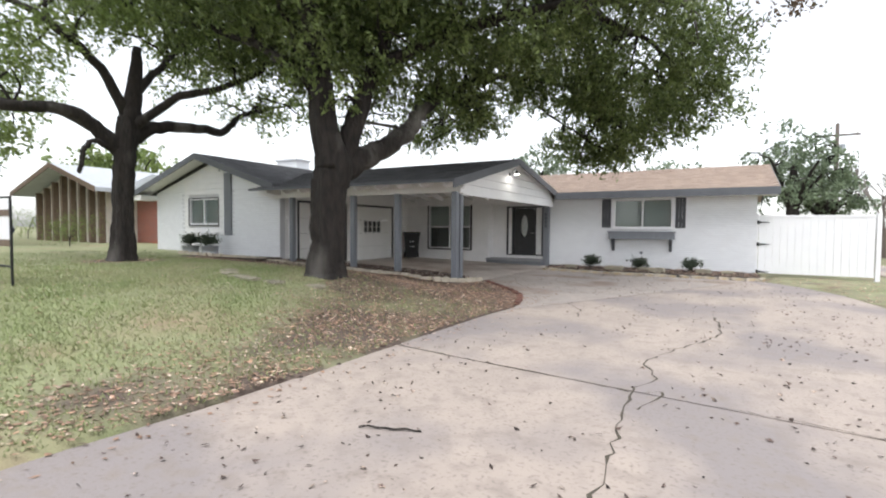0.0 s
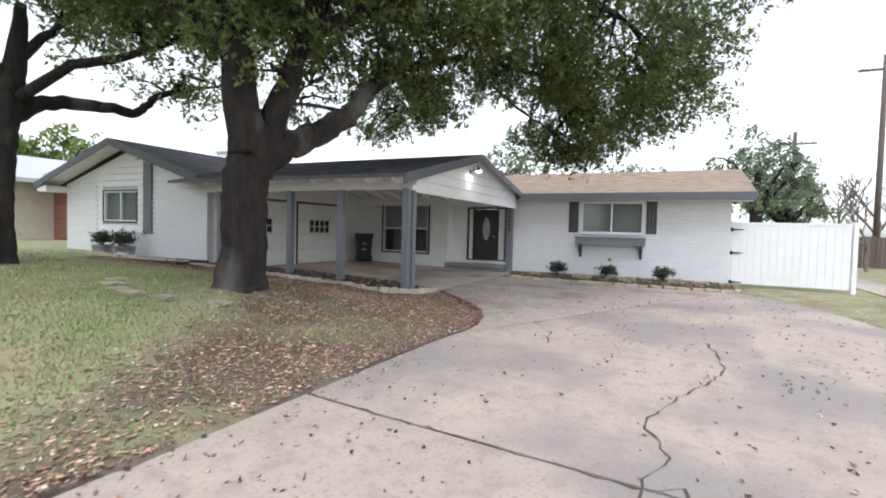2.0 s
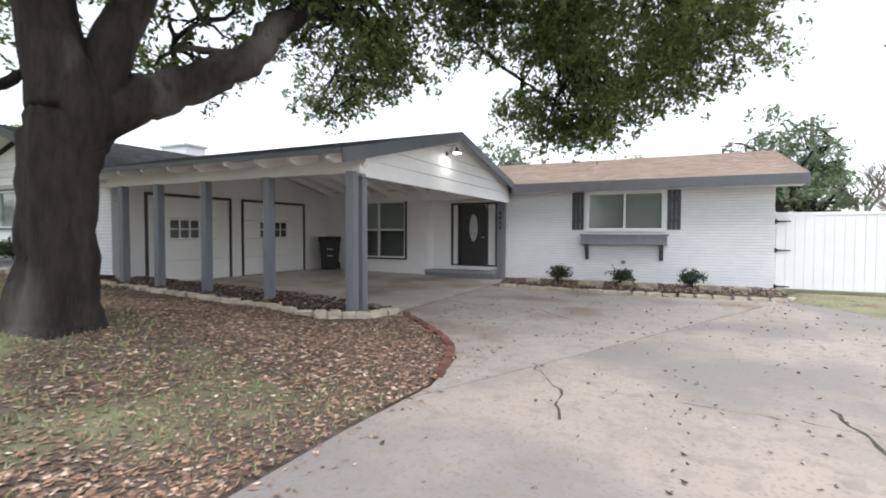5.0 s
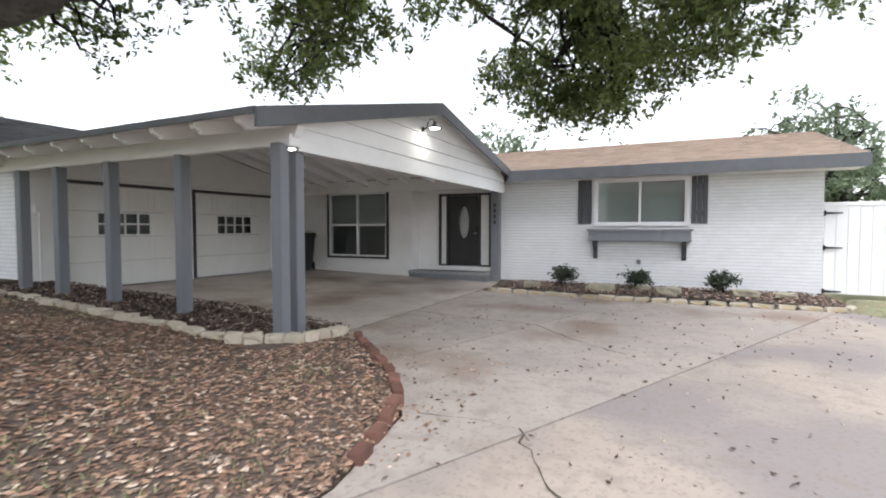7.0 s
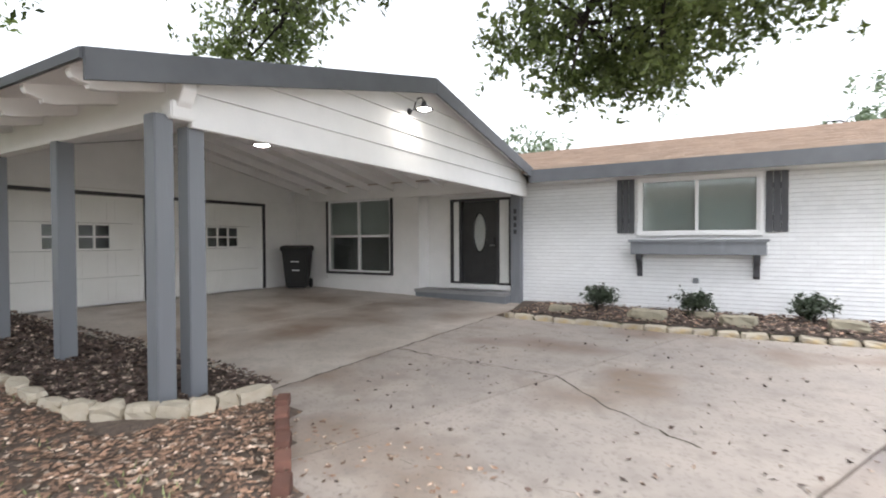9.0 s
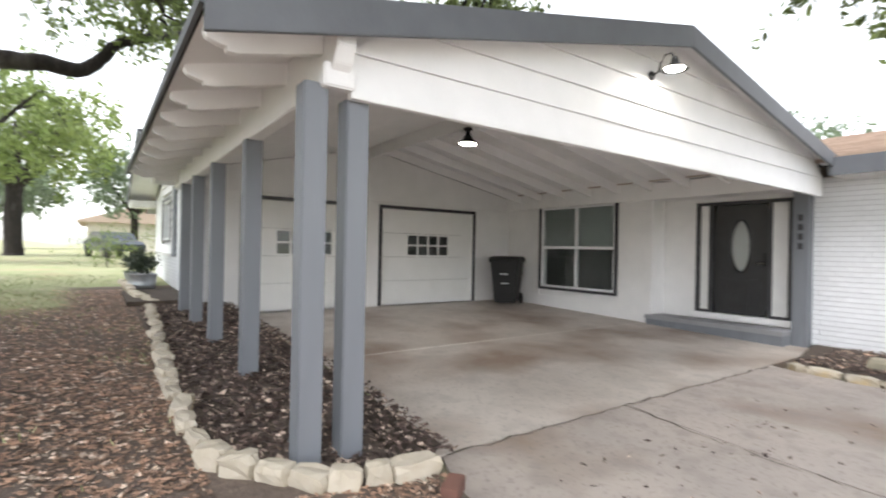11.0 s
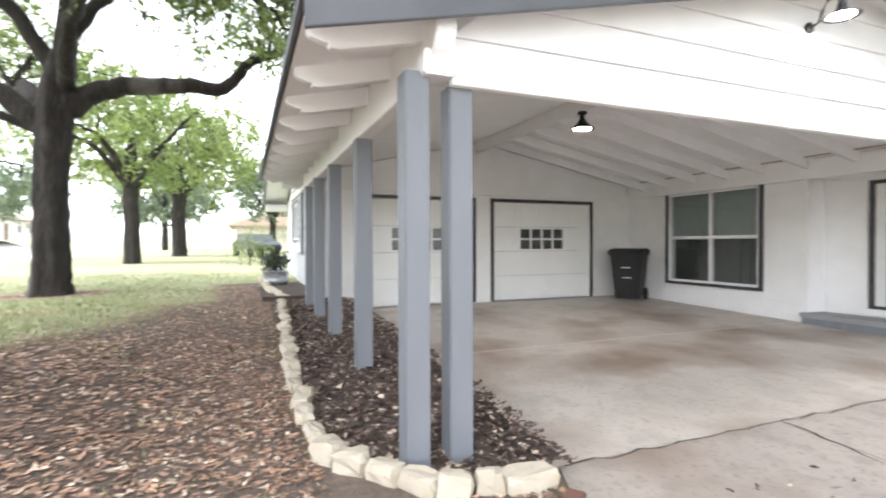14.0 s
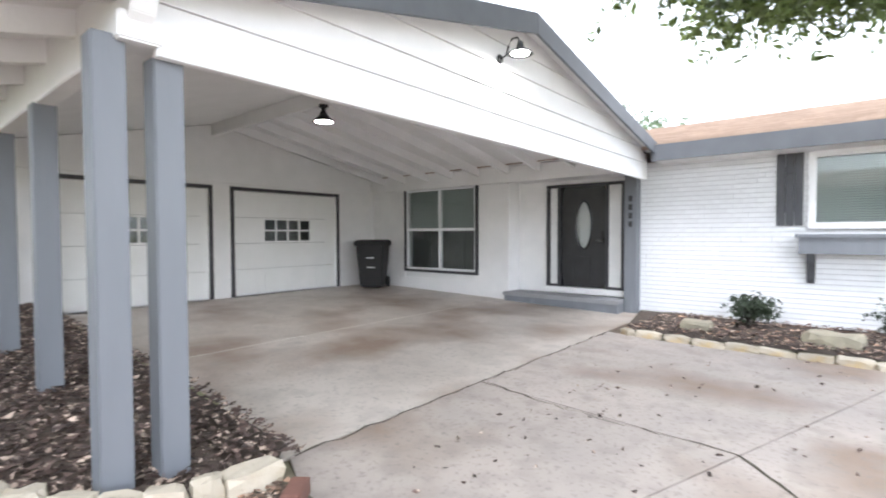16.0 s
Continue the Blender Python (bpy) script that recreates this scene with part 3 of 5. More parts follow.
part("eave_soffit", prism([(11.1, roof_z(11.1) - 0.062), (11.95, roof_z(11.95) - 0.062), (11.95, roof_z(11.95) - 0.052), (11.1, roof_z(11.1) - 0.052)], "x", -12.4, GX), WHITE, carport_roof)
part("drip_edge", boxes((-12.7, 11.06, roof_z(11.08) - 0.06, XE, 11.085, roof_z(11.08) + 0.012)), FASCIA, carport_roof)

# bedroom wing roof
EY, EZ, RGY, RGZ = 19.32, 2.68, 24.0, 3.9
wing_roof = thing("roof_wing", "low tan-shingled gable roof with charcoal fascia", "roof", kind="structure")
part("deck", prism([(EY, EZ - 0.05), (RGY, RGZ - 0.05), (28.5, EZ - 0.05), (28.5, EZ), (RGY, RGZ), (EY, EZ)], "x", -19.0, 1.72), SHINT, wing_roof)
shingle_roof("shingles", (-9.0, EY - 0.02, EZ), (10.74, 0, 0), (0, RGY - EY, RGZ - EZ), 32, SHINT, wing_roof)
part("fascia", boxes((-5.45, EY - 0.03, EZ - 0.25, 1.76, EY, EZ + 0.01), bevel=0.004), FASCIA, wing_roof)
part("rake_board", prism([(EY, EZ - 0.25), (RGY, RGZ - 0.2), (28.4, EZ - 0.25), (28.4, EZ + 0.01), (RGY, RGZ + 0.01), (EY, EZ + 0.01)], "x", 1.725, 1.76), FASCIA, wing_roof)
part("soffit", boxes((-5.45, EY, EZ - 0.24, 1.72, WINGY + 0.1, EZ - 0.22)), WHITE, wing_roof)
setting("wall_wing_gable", prism([(WINGY + 0.1, 2.5), (27.9, 2.5), (RGY, RGZ - 0.15)], "x", 1.0, 1.17), WHITE, "white gable end of the wing", "wall")

# left wing roof, gable to the street
PX, PZ = -15.92, 3.86
left_roof = thing("roof_left_wing", "grey-shingled gable roof with charcoal rake boards", "roof", kind="structure")
for xe, ya, yb in ((-12.0, 11.42, 12.2), (-12.66, 12.2, 26.5), (-19.95, 11.42, 26.5)):
    ze = PZ - 0.3125 * abs(xe - PX)
    part("deck", prism([(PX, PZ), (xe, ze), (xe, ze - 0.06), (PX, PZ - 0.06)], "y", ya, yb), SHING, left_roof)
    shingle_roof("shingles", (xe, ya - 0.02, ze), (0, yb - ya + 0.02, 0), (PX - xe, 0, PZ - ze), 26, SHING, left_roof)
    if ya < 12:
        part("rake_board", prism([(PX, PZ + 0.012), (xe, ze + 0.012), (xe, ze - 0.2), (PX, PZ - 0.2)], "y", 11.38, 11.415), FASCIA, left_roof)
        part("soffit", prism([(PX, PZ - 0.075), (xe, ze - 0.075), (xe, ze - 0.062), (PX, PZ - 0.062)], "y", 11.42, LY), WHITE, left_roof)
part("eave_return", boxes((-12.75, 11.44, 2.3, -12.05, 12.08, 2.5), bevel=0.01), WHITE, left_roof)
part("eave_return", boxes((-19.9, 11.44, 2.3, -19.35, 12.08, 2.5), bevel=0.01), WHITE, left_roof)
part("fascia", boxes((-19.99, 11.42, 2.42, -19.96, 26.5, 2.63)), FASCIA, left_roof)
chim = thing("chimney", "low white-painted brick chimney with flat cap", "chimney")
part("stack", boxes((-19.9, 18.6, 2.3, -18.5, 19.5, 4.66), bevel=0.01), BRICKJ, chim)
part("cap", boxes((-19.97, 18.53, 4.66, -18.43, 19.57, 4.76), bevel=0.01), MORTAR, chim)

# posts
def post(x, y, zb, zt=2.23, w=0.075):
    p = thing("carport_post", "blue-grey painted square timber carport post", "post", "carport posts", (x, y, zb))
    part("shaft", boxes((-w, -w, -0.12, w, w, zt - zb), bevel=0.008), GREY, p)
    return p


for x, y, zb in ((-11.6, 11.84, 0.16), (-10.48, 11.84, 0.13), (-9.12, 11.84, 0.09), (-7.55, 11.84, 0.045), (-5.7, 11.72, -0.02)):
    post(x, y, zb)
post(-5.72, 12.0, -0.02, 2.18)
dp = thing("entry_post", "dark grey entry post with vertical house numbers", "post", at=(-5.93, WINGY - 0.09, -0.2))
part("shaft", boxes((-0.11, -0.11, 0, 0.11, 0.11, 2.7), bevel=0.008), GREY, dp)
for i in range(4):
    part("number", boxes((-0.035, -0.122, 2.02 - 0.15 * i, 0.035, -0.112, 2.12 - 0.15 * i), bevel=0.003), DARK, dp, "black metal house number")


# ---- openings ----
def window(name, rect, y, frame_m, label, split="v", mid=False, depth=0.1, trim=None, blind=True, tw=0.06):
    x0, z0, x1, z1 = rect
    w = thing(name, label, "window", kind="structure")
    f = 0.045
    part("window_frame", boxes((x0, y, z0, x0 + f, y + depth, z1), (x1 - f, y, z0, x1, y + depth, z1), (x0 + f, y, z0, x1 - f, y + depth, z0 + f), (x0 + f, y, z1 - f, x1 - f, y + depth, z1)), frame_m, w)
    xm, zm = (x0 + x1) / 2, (z0 + z1) / 2
    part("mullion", boxes((xm - 0.028, y + 0.006, z0 + f, xm + 0.028, y + depth, z1 - f)), frame_m, w)
    zs = [(z0 + f, z1 - f)]
    if mid:
        part("rail", boxes((x0 + f, y + 0.012, zm - 0.03, xm - 0.028, y + depth, zm + 0.03), (xm + 0.028, y + 0.012, zm - 0.03, x1 - f, y + depth, zm + 0.03)), frame_m, w)
        zs = [(z0 + f, zm - 0.03), (zm + 0.03, z1 - f)]
    for a, b in ((x0 + f, xm - 0.028), (xm + 0.028, x1 - f)):
        for lo, hi in zs:
            p = part("pane", boxes((a, y + 0.05, lo, b, y + 0.056, hi)), GLASS, w)
            p.visible_shadow = False
    if trim:
        part("casing", boxes((x0 - tw, y - 0.03, z0 - tw, x0, y + 0.02, z1 + tw), (x1, y - 0.03, z0 - tw, x1 + tw, y + 0.02, z1 + tw), (x0, y - 0.03, z1, x1, y + 0.02, z1 + tw), (x0, y - 0.03, z0 - tw, x1, y + 0.02, z0)), trim, w)
    # added sheets behind the glass, their grey standing in for indoor shade
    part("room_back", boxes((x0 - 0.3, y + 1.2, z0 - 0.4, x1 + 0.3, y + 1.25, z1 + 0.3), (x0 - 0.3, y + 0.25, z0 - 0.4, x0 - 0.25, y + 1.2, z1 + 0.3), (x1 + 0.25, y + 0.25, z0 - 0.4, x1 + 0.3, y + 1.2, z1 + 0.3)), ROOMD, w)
    if blind:
        bm, zz = bmesh.new(), z1 - 0.06
        low = blind if isinstance(blind, float) else z0 + 0.03
        while zz > low:
            v = [bm.verts.new(p) for p in ((x0 + 0.04, y + 0.1, zz), (x1 - 0.04, y + 0.1, zz), (x1 - 0.04, y + 0.125, zz - 0.03), (x0 + 0.04, y + 0.125, zz - 0.03))]
            bm.faces.new(v)
            zz -= 0.036
        part("blind", bm, BLIND, w, "pale slatted blind")
    return w


window("window_1", WING_WIN, WINGY - 0.01, VINYL, "white-framed sliding bedroom window with closed blinds", trim=VINYL, tw=0.05)
window("window_2", CWIN, WINY - 0.01, VINYL, "white four-pane carport window in a black surround", mid=True, trim=DARK, blind=1.4)
window("window_3", LWIN, LY - 0.03, VINYL, "sliding window in the gabled wing", trim=DARK, tw=0.04)

# siding panel round the left window
lp = thing("siding_panel", "white lap-siding panel round the gabled wing window", "siding", kind="structure")
z = 1.06
while z < 3.42:
    top = min(z + 0.195, 3.45)
    half = (PZ - 0.28 - top) / 0.3125
    lo_x, hi_x = max(-17.55, PX - half), min(-15.25, PX + half)
    for a, b in ((lo_x, LWIN[0] - 0.04), (LWIN[2] + 0.04, hi_x)) if z + 0.2 > LWIN[1] - 0.04 and z < LWIN[3] + 0.04 else ((lo_x, hi_x),):
        if b - a > 0.06:
            part("board", prism([(LY + 0.0, z + 0.008), (LY + 0.0, top), (LY - 0.035, top), (LY - 0.058, z + 0.008)], "x", a, b), WHITE, lp)
    z += 0.2
part("sill", boxes((-17.62, LY - 0.1, 1.0, -15.18, LY, 1.06), bevel=0.006), WHITE, lp)
part("side_batten", boxes((-15.22, LY - 0.06, 1.0, -14.85, LY, 3.2)), GREY, lp)


def shutter(x, z0, z1):
    s = thing("shutter", "charcoal board-and-batten window shutter", "shutter", "bedroom window shutters", (x, WINGY - 0.012, z0))
    h = z1 - z0
    for i in range(3):
        part("plank", boxes((-0.165 + 0.112 * i, -0.02, 0, -0.06 + 0.112 * i, 0, h), bevel=0.003), SHUT, s)
    for zz in (0.2, h - 0.3):
        part("batten", boxes((-0.165, -0.035, zz, 0.165, -0.021, zz + 0.1), bevel=0.003), SHUT, s)


shutter(-3.63, 1.36, 2.44)
shutter(-1.1, 1.36, 2.44)
fb = thing("window_box", "grey-painted flower box on scrolled brackets", "planter", at=(-2.38, WINGY, 0.95))
part("trough", boxes((-1.12, -0.26, 0, 1.12, -0.235, 0.27), (-1.12, -0.03, 0, 1.12, -0.005, 0.27), (-1.12, -0.235, 0, -1.095, -0.03, 0.27), (1.095, -0.235, 0, 1.12, -0.03, 0.27), (-1.095, -0.235, 0, 1.095, -0.03, 0.02), (-1.16, -0.29, 0.235, 1.16, -0.262, 0.285)), GREY, fb)
part("soil", boxes((-1.095, -0.235, 0.02, 1.095, -0.03, 0.2)), SOIL, fb)
for bx in (-0.98, 0.98):
    part("bracket", prism([(-0.005, -0.44), (-0.03, -0.44), (-0.06, -0.38), (-0.07, -0.28), (-0.1, -0.2), (-0.18, -0.13), (-0.21, -0.08), (-0.22, -0.001), (-0.005, -0.001)], "x", bx - 0.05, bx + 0.05, 0.006), SHUT, fb)
tagged(part("outlet_box", boxes((-2.42, WINGY - 0.05, 0.4, -2.32, WINGY + 0.01, 0.5), bevel=0.012), GREY), "small grey weatherproof outlet on the brick wall", "outlet")


def garage_door(name, y0, y1, z0, z1):
    d = thing(name, "white sectional garage door with small square lights", "garage door", kind="structure")
    x = GARX - 0.06
    h = (z1 - z0) / 4
    ym = (y0 + y1) / 2
    lights = [(ym - 0.56 + 0.29 * i, ym - 0.56 + 0.29 * i + 0.25) for i in range(4)]
    for r in range(4):
        zb, zt = z0 + h * r + 0.004, z0 + h * (r + 1) - 0.004
        bm = bmesh.new()
        if r == 2:
            la, lb = zb + 0.04, zt - 0.04
            zm = (la + lb) / 2
            ys = [y0] + [v for p in lights for v in p] + [y1]
            for k in range(0, len(ys), 2):
                bm_box(bm, x - 0.04, ys[k], zb, x, ys[k + 1], zt)
            for a, b in lights:
                bm_box(bm, x - 0.04, a, zb, x, b, la)
                bm_box(bm, x - 0.04, a, lb, x, b, zt)
                bm_box(bm, x - 0.04, a, zm - 0.018, x, b, zm + 0.018)
        else:
            bm_box(bm, x - 0.04, y0, zb, x, y1, zt)
            pw = (y1 - y0) / 4
            for k in range(4):
                a, b = y0 + pw * k + 0.07, y0 + pw * (k + 1) - 0.07
                for q in ((a, zb + 0.07, b, zb + 0.082), (a, zt - 0.082, b, zt - 0.07), (a, zb + 0.082, a + 0.012, zt - 0.082), (b - 0.012, zb + 0.082, b, zt - 0.082)):
                    bm_box(bm, x, q[0], q[1], x + 0.006, q[2], q[3])
        sec = part("section", bm, GDOOR, d)
        if r == 2:
            for a, b in lights:
                for lo, hi in ((la, zm - 0.018), (zm + 0.018, lb)):
                    part("pane", boxes((x - 0.022, a, lo, x - 0.017, b, hi)), GLASS, sec).visible_shadow = False
    # added sheet behind the door lights, toned down for the garage's shade
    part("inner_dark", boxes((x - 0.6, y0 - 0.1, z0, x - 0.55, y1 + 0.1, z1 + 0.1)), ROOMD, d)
    part("trim", boxes((GARX + 0.001, y0 - 0.07, z0, GARX + 0.03, y0, z1 + 0.07), (GARX + 0.001, y1, z0, GARX + 0.03, y1 + 0.07, z1 + 0.07), (GARX + 0.001, y0, z1, GARX + 0.03, y1, z1 + 0.07)), DARK, d, "near-black door surround")
    part("sill", boxes((GARX - 0.2, y0, z0 - 0.1, GARX + 0.0, y1, z0)), SLABC, d)


garage_door("door_garage_1", G1[0], G1[2], 0.0, 2.15)
garage_door("door_garage_2", G2[0], G2[2], 0.0, 2.15)


def front_door():
    d = thing("door_front", "black front door with oval glass and sidelights", "front door", kind="structure")
    y, z0, z1 = DOORY + 0.02, 0.2, 2.22
    part("door_frame", boxes((-7.68, y - 0.06, z0, -7.6, y + 0.12, z1), (-7.44, y - 0.06, z0, -7.38, y + 0.12, z1), (-6.46, y - 0.06, z0, -6.4, y + 0.12, z1), (-6.16, y - 0.06, z0, -6.1, y + 0.12, z1), (-7.6, y - 0.06, z1 - 0.06, -7.44, y + 0.12, z1), (-7.38, y - 0.06, z1 - 0.06, -6.46, y + 0.12, z1), (-6.4, y - 0.06, z1 - 0.06, -6.16, y + 0.12, z1), (-7.6, y - 0.06, z0, -7.44, y + 0.12, z0 + 0.05), (-6.4, y - 0.06, z0, -6.16, y + 0.12, z0 + 0.05)), DARK, d)
    bm = bmesh.new()
    cx, cz, a, b, n = -6.92, 1.42, 0.16, 0.45, 32
    front = [bm.verts.new((cx + a * math.cos(math.tau * i / n), y, cz + b * math.sin(math.tau * i / n))) for i in range(n)]
    frame_v = []
    for i in range(n):
        c, s = math.cos(math.tau * i / n), math.sin(math.tau * i / n)
        k = min(0.455 / max(abs(c), 1e-6), (0.97 if s > 0 else 0.97) / max(abs(s), 1e-6))
        frame_v.append(bm.verts.new((cx + k * c, y, 1.18 + k * s)))
    for i in range(n):
        j = (i + 1) % n
        bm.faces.new((front[i], front[j], frame_v[j], frame_v[i]))
    made = bmesh.ops.extrude_face_region(bm, geom=bm.faces[:])
    for v in made["geom"]:
        if isinstance(v, bmesh.types.BMVert):
            v.co.y += 0.045
    bmesh.ops.recalc_face_normals(bm, faces=bm.faces[:])
    leaf = part("leaf", bm, DOORP, d)
    bm = bmesh.new()
    pts = [(cx + a * 1.06 * math.cos(math.tau * i / n), y - 0.008, cz + b * 1.03 * math.sin(math.tau * i / n)) for i in range(n + 1)]
    tube(bm, pts, [0.018] * (n + 1), 6)
    part("oval_bead", bm, DOORP, leaf)
    oval = part("oval_glass", prism([(cx + a * math.cos(math.tau * i / n), cz + b * math.sin(math.tau * i / n)) for i in range(n)], "y", y + 0.018, y + 0.024), FROST, leaf, "bevelled oval glass")
    oval.visible_shadow = False
    part("glass_lining", boxes((cx - 0.25, y + 0.06, cz - 0.5, cx + 0.25, y + 0.065, cz + 0.5)), CURTAIN, d)
    for x0, x1, z_a, z_b in ((-7.28, -7.12, 0.35, 0.85), (-6.72, -6.56, 0.35, 0.85), (-7.07, -6.77, 0.3, 0.82)):
        part("raised_panel", boxes((x0, y - 0.012, z_a, x1, y + 0.0, z_b), bevel=0.005), DOORP, leaf)
    bm = bmesh.new()
    tube(bm, [(-6.53, y - 0.02, 1.12), (-6.53, y - 0.07, 1.12), (-6.62, y - 0.07, 1.12)], [0.012, 0.012, 0.01], 8)
    part("door_handle", bm, CHROME, leaf, "brushed metal lever handle")
    part("lock_plate", boxes((-6.56, y - 0.014, 1.06, -6.5, y, 1.3), bevel=0.006), IRON, leaf)
    for xa, xb in ((-7.6, -7.44), (-6.4, -6.16)):
        part("sidelight", boxes((xa, y - 0.03, z0 + 0.05, xb, y - 0.02, z1 - 0.06)), CURTAIN, d, "frosted white sidelight")
    part("threshold", boxes((-7.7, y - 0.12, 0.1, -6.08, y + 0.1, z0)), WHITE, d)


front_door()
stoop = thing("entry_step", "grey concrete entry step with a painted riser", "step", kind="structure")
part("tread", boxes((-8.4, 19.42, 0.0, -6.04, DOORY - 0.02, 0.075), bevel=0.01), STEPC, stoop)
part("riser", boxes((-8.38, 19.45, -0.4, -6.04, DOORY - 0.02, 0.0)), GREY, stoop)


# ---- lamps ----
def barn_lamp():
    l = thing("wall_lamp", "black gooseneck barn lamp, lit, on the gable", "wall lamp", at=(GX + 0.03, 15.05, 2.98))
    l.scale = (0.8, 0.8, 0.8)
    bm = bmesh.new()
    lathe(bm, [(0.055, 0), (0.055, 0.02), (0.03, 0.03)], 16, (0, 0, 0), Matrix.Rotation(radians(90), 3, "Y"))
    part("wall_plate", bm, IRON, l, smooth=False)
    bm = bmesh.new()
    tube(bm, [(0.02, 0, 0), (0.1, 0, 0.02), (0.13, 0, 0.12), (0.18, 0, 0.2), (0.26, 0, 0.2), (0.3, 0, 0.12)], [0.012] * 6, 8)
    part("arm", bm, IRON, l, smooth=True)
    bm = bmesh.new()
    lathe(bm, [(0.03, 0.14), (0.045, 0.08), (0.06, 0.05), (0.15, 0.0), (0.155, -0.01), (0.145, -0.01), (0.055, 0.035), (0.02, 0.05)], 24, (0.3, 0, 0.0))
    part("shade", bm, IRON, l, smooth=True)
    bm = bmesh.new()
    lathe(bm, [(0.02, 0.03), (0.1, 0.012), (0.105, -0.004), (0.05, -0.02)], 20, (0.3, 0, 0.0))
    part("bulb", bm, BULB, l, "glowing white bulb")


barn_lamp()
cl = thing("ceiling_lamp", "black barn pendant lamp, lit, under the carport ceiling", "ceiling lamp", at=(-8.9, RY - 0.06, RZ - 0.47))
for nm, prof, m in (("canopy", [(0.07, 0.13), (0.07, 0.1), (0.03, 0.08)], IRON), ("stem", [(0.035, 0.085), (0.035, 0.03), (0.06, 0.0)], IRON), ("shade", [(0.05, 0.01), (0.08, -0.04), (0.16, -0.11), (0.165, -0.122), (0.155, -0.122), (0.07, -0.05), (0.02, -0.04)], IRON), ("bulb", [(0.02, -0.06), (0.12, -0.1), (0.125, -0.118), (0.05, -0.135)], BULB)):
    bm = bmesh.new()
    lathe(bm, prof, 20)
    part(nm, bm, m, cl, smooth=nm != "canopy")


# ---- wheelie bin ----
def bin_thing():
    b = thing("wheelie_bin", "black plastic wheeled rubbish bin with closed lid", "bin", at=(-11.75, 18.9, drive_z(-11.75)))
    b.rotation_euler, b.scale = (0, 0, radians(35)), (1.08, 1.08, 1.06)
    bm = bmesh.new()
    v0 = [bm.verts.new(p) for p in ((-0.24, -0.26, 0.04), (0.24, -0.26, 0.04), (0.24, 0.24, 0.04), (-0.24, 0.24, 0.04))]
    v1 = [bm.verts.new(p) for p in ((-0.31, -0.37, 0.98), (0.31, -0.37, 0.98), (0.31, 0.32, 0.98), (-0.31, 0.32, 0.98))]
    bm.faces.new(v0[::-1])
    bm.faces.new(v1)
    for i in range(4):
        bm.faces.new((v0[i], v0[(i + 1) % 4], v1[(i + 1) % 4], v1[i]))
    bmesh.ops.bevel(bm, geom=bm.edges[:], offset=0.03, segments=2, affect="EDGES")
    part("body", bm, BLACKP, b)
    part("rim", boxes((-0.34, -0.4, 0.95, 0.34, 0.35, 0.99), bevel=0.012), BLACKP, b)
    part("lid", prism([(-0.42, 0.99), (0.36, 0.99), (0.34, 1.05), (0.1, 1.09), (-0.3, 1.07), (-0.42, 1.02)], "x", -0.34, 0.34, 0.01), BLACKP, b)
    part("handle", boxes((-0.28, 0.36, 0.93, 0.28, 0.41, 0.97), bevel=0.012), BLACKP, b)
    part("sticker", boxes((-0.09, -0.348, 0.68, 0.09, -0.33, 0.7)), WHITE, b, "small white sticker")
    part("sticker", boxes((-0.07, -0.328, 0.47, 0.1, -0.31, 0.49)), WHITE, b, "small white sticker")
    for x in (-0.27, 0.27):
        bm = bmesh.new()
        lathe(bm, [(0.09, -0.03), (0.12, -0.025), (0.12, 0.025), (0.09, 0.03)], 18, (x, 0.25, 0.12), Matrix.Rotation(radians(90), 3, "Y"))
        part("wheel", bm, TYRE, b)


bin_thing()

# ---- gate ----
gate = thing("white_gate", "white vinyl privacy gate on black strap hinges", "gate", at=(1.2, 20.25, -0.18))
for i in range(15):
    part("board", boxes((0.06 + 0.2 * i, -0.02, 0.05, 0.255 + 0.2 * i, 0.02, 1.9), bevel=0.002), VINYL, gate)
part("rail", boxes((0.05, -0.035, 1.9, 3.07, 0.035, 1.98), bevel=0.006), VINYL, gate)
part("rail", boxes((0.05, 0.022, 0.05, 3.07, 0.05, 0.2), bevel=0.004), VINYL, gate)
part("gate_post", boxes((3.08, -0.06, -0.1, 3.2, 0.06, 2.02), bevel=0.008), VINYL, gate)
part("gate_post", boxes((-0.02, -0.05, -0.1, 0.045, 0.06, 2.02), bevel=0.008), VINYL, gate)
for z in (0.1, 1.02, 1.75):
    part("hinge", prism([(0.0, z - 0.06), (0.06, z - 0.06), (0.08, z - 0.025), (0.36, z - 0.012), (0.36, z + 0.012), (0.08, z + 0.025), (0.06, z + 0.06), (0.0, z + 0.06)], "y", -0.07, -0.052), IRON, gate, "black strap hinge")


# ---- rocks, beds ----
def rock(name, at, size, material, seed, group, label, parent=None):
    r = random.Random(seed)
    bm = bmesh.new()
    bmesh.ops.create_cube(bm, size=1)
    bmesh.ops.subdivide_edges(bm, edges=bm.edges[:], cuts=2, use_grid_fill=True)
    for v in bm.verts:
        k = 1.0 / max(0.72, v.co.length * 1.15)
        v.co *= 0.55 + 0.45 * k
        v.co += Vector((r.uniform(-1, 1), r.uniform(-1, 1), r.uniform(-1, 1))) * 0.085
        v.co = Vector((v.co.x * size[0], v.co.y * size[1], v.co.z * size[2]))
    ob = part(name, bm, material)
    ob.location = at
    return tagged(ob, label, "rock", group)


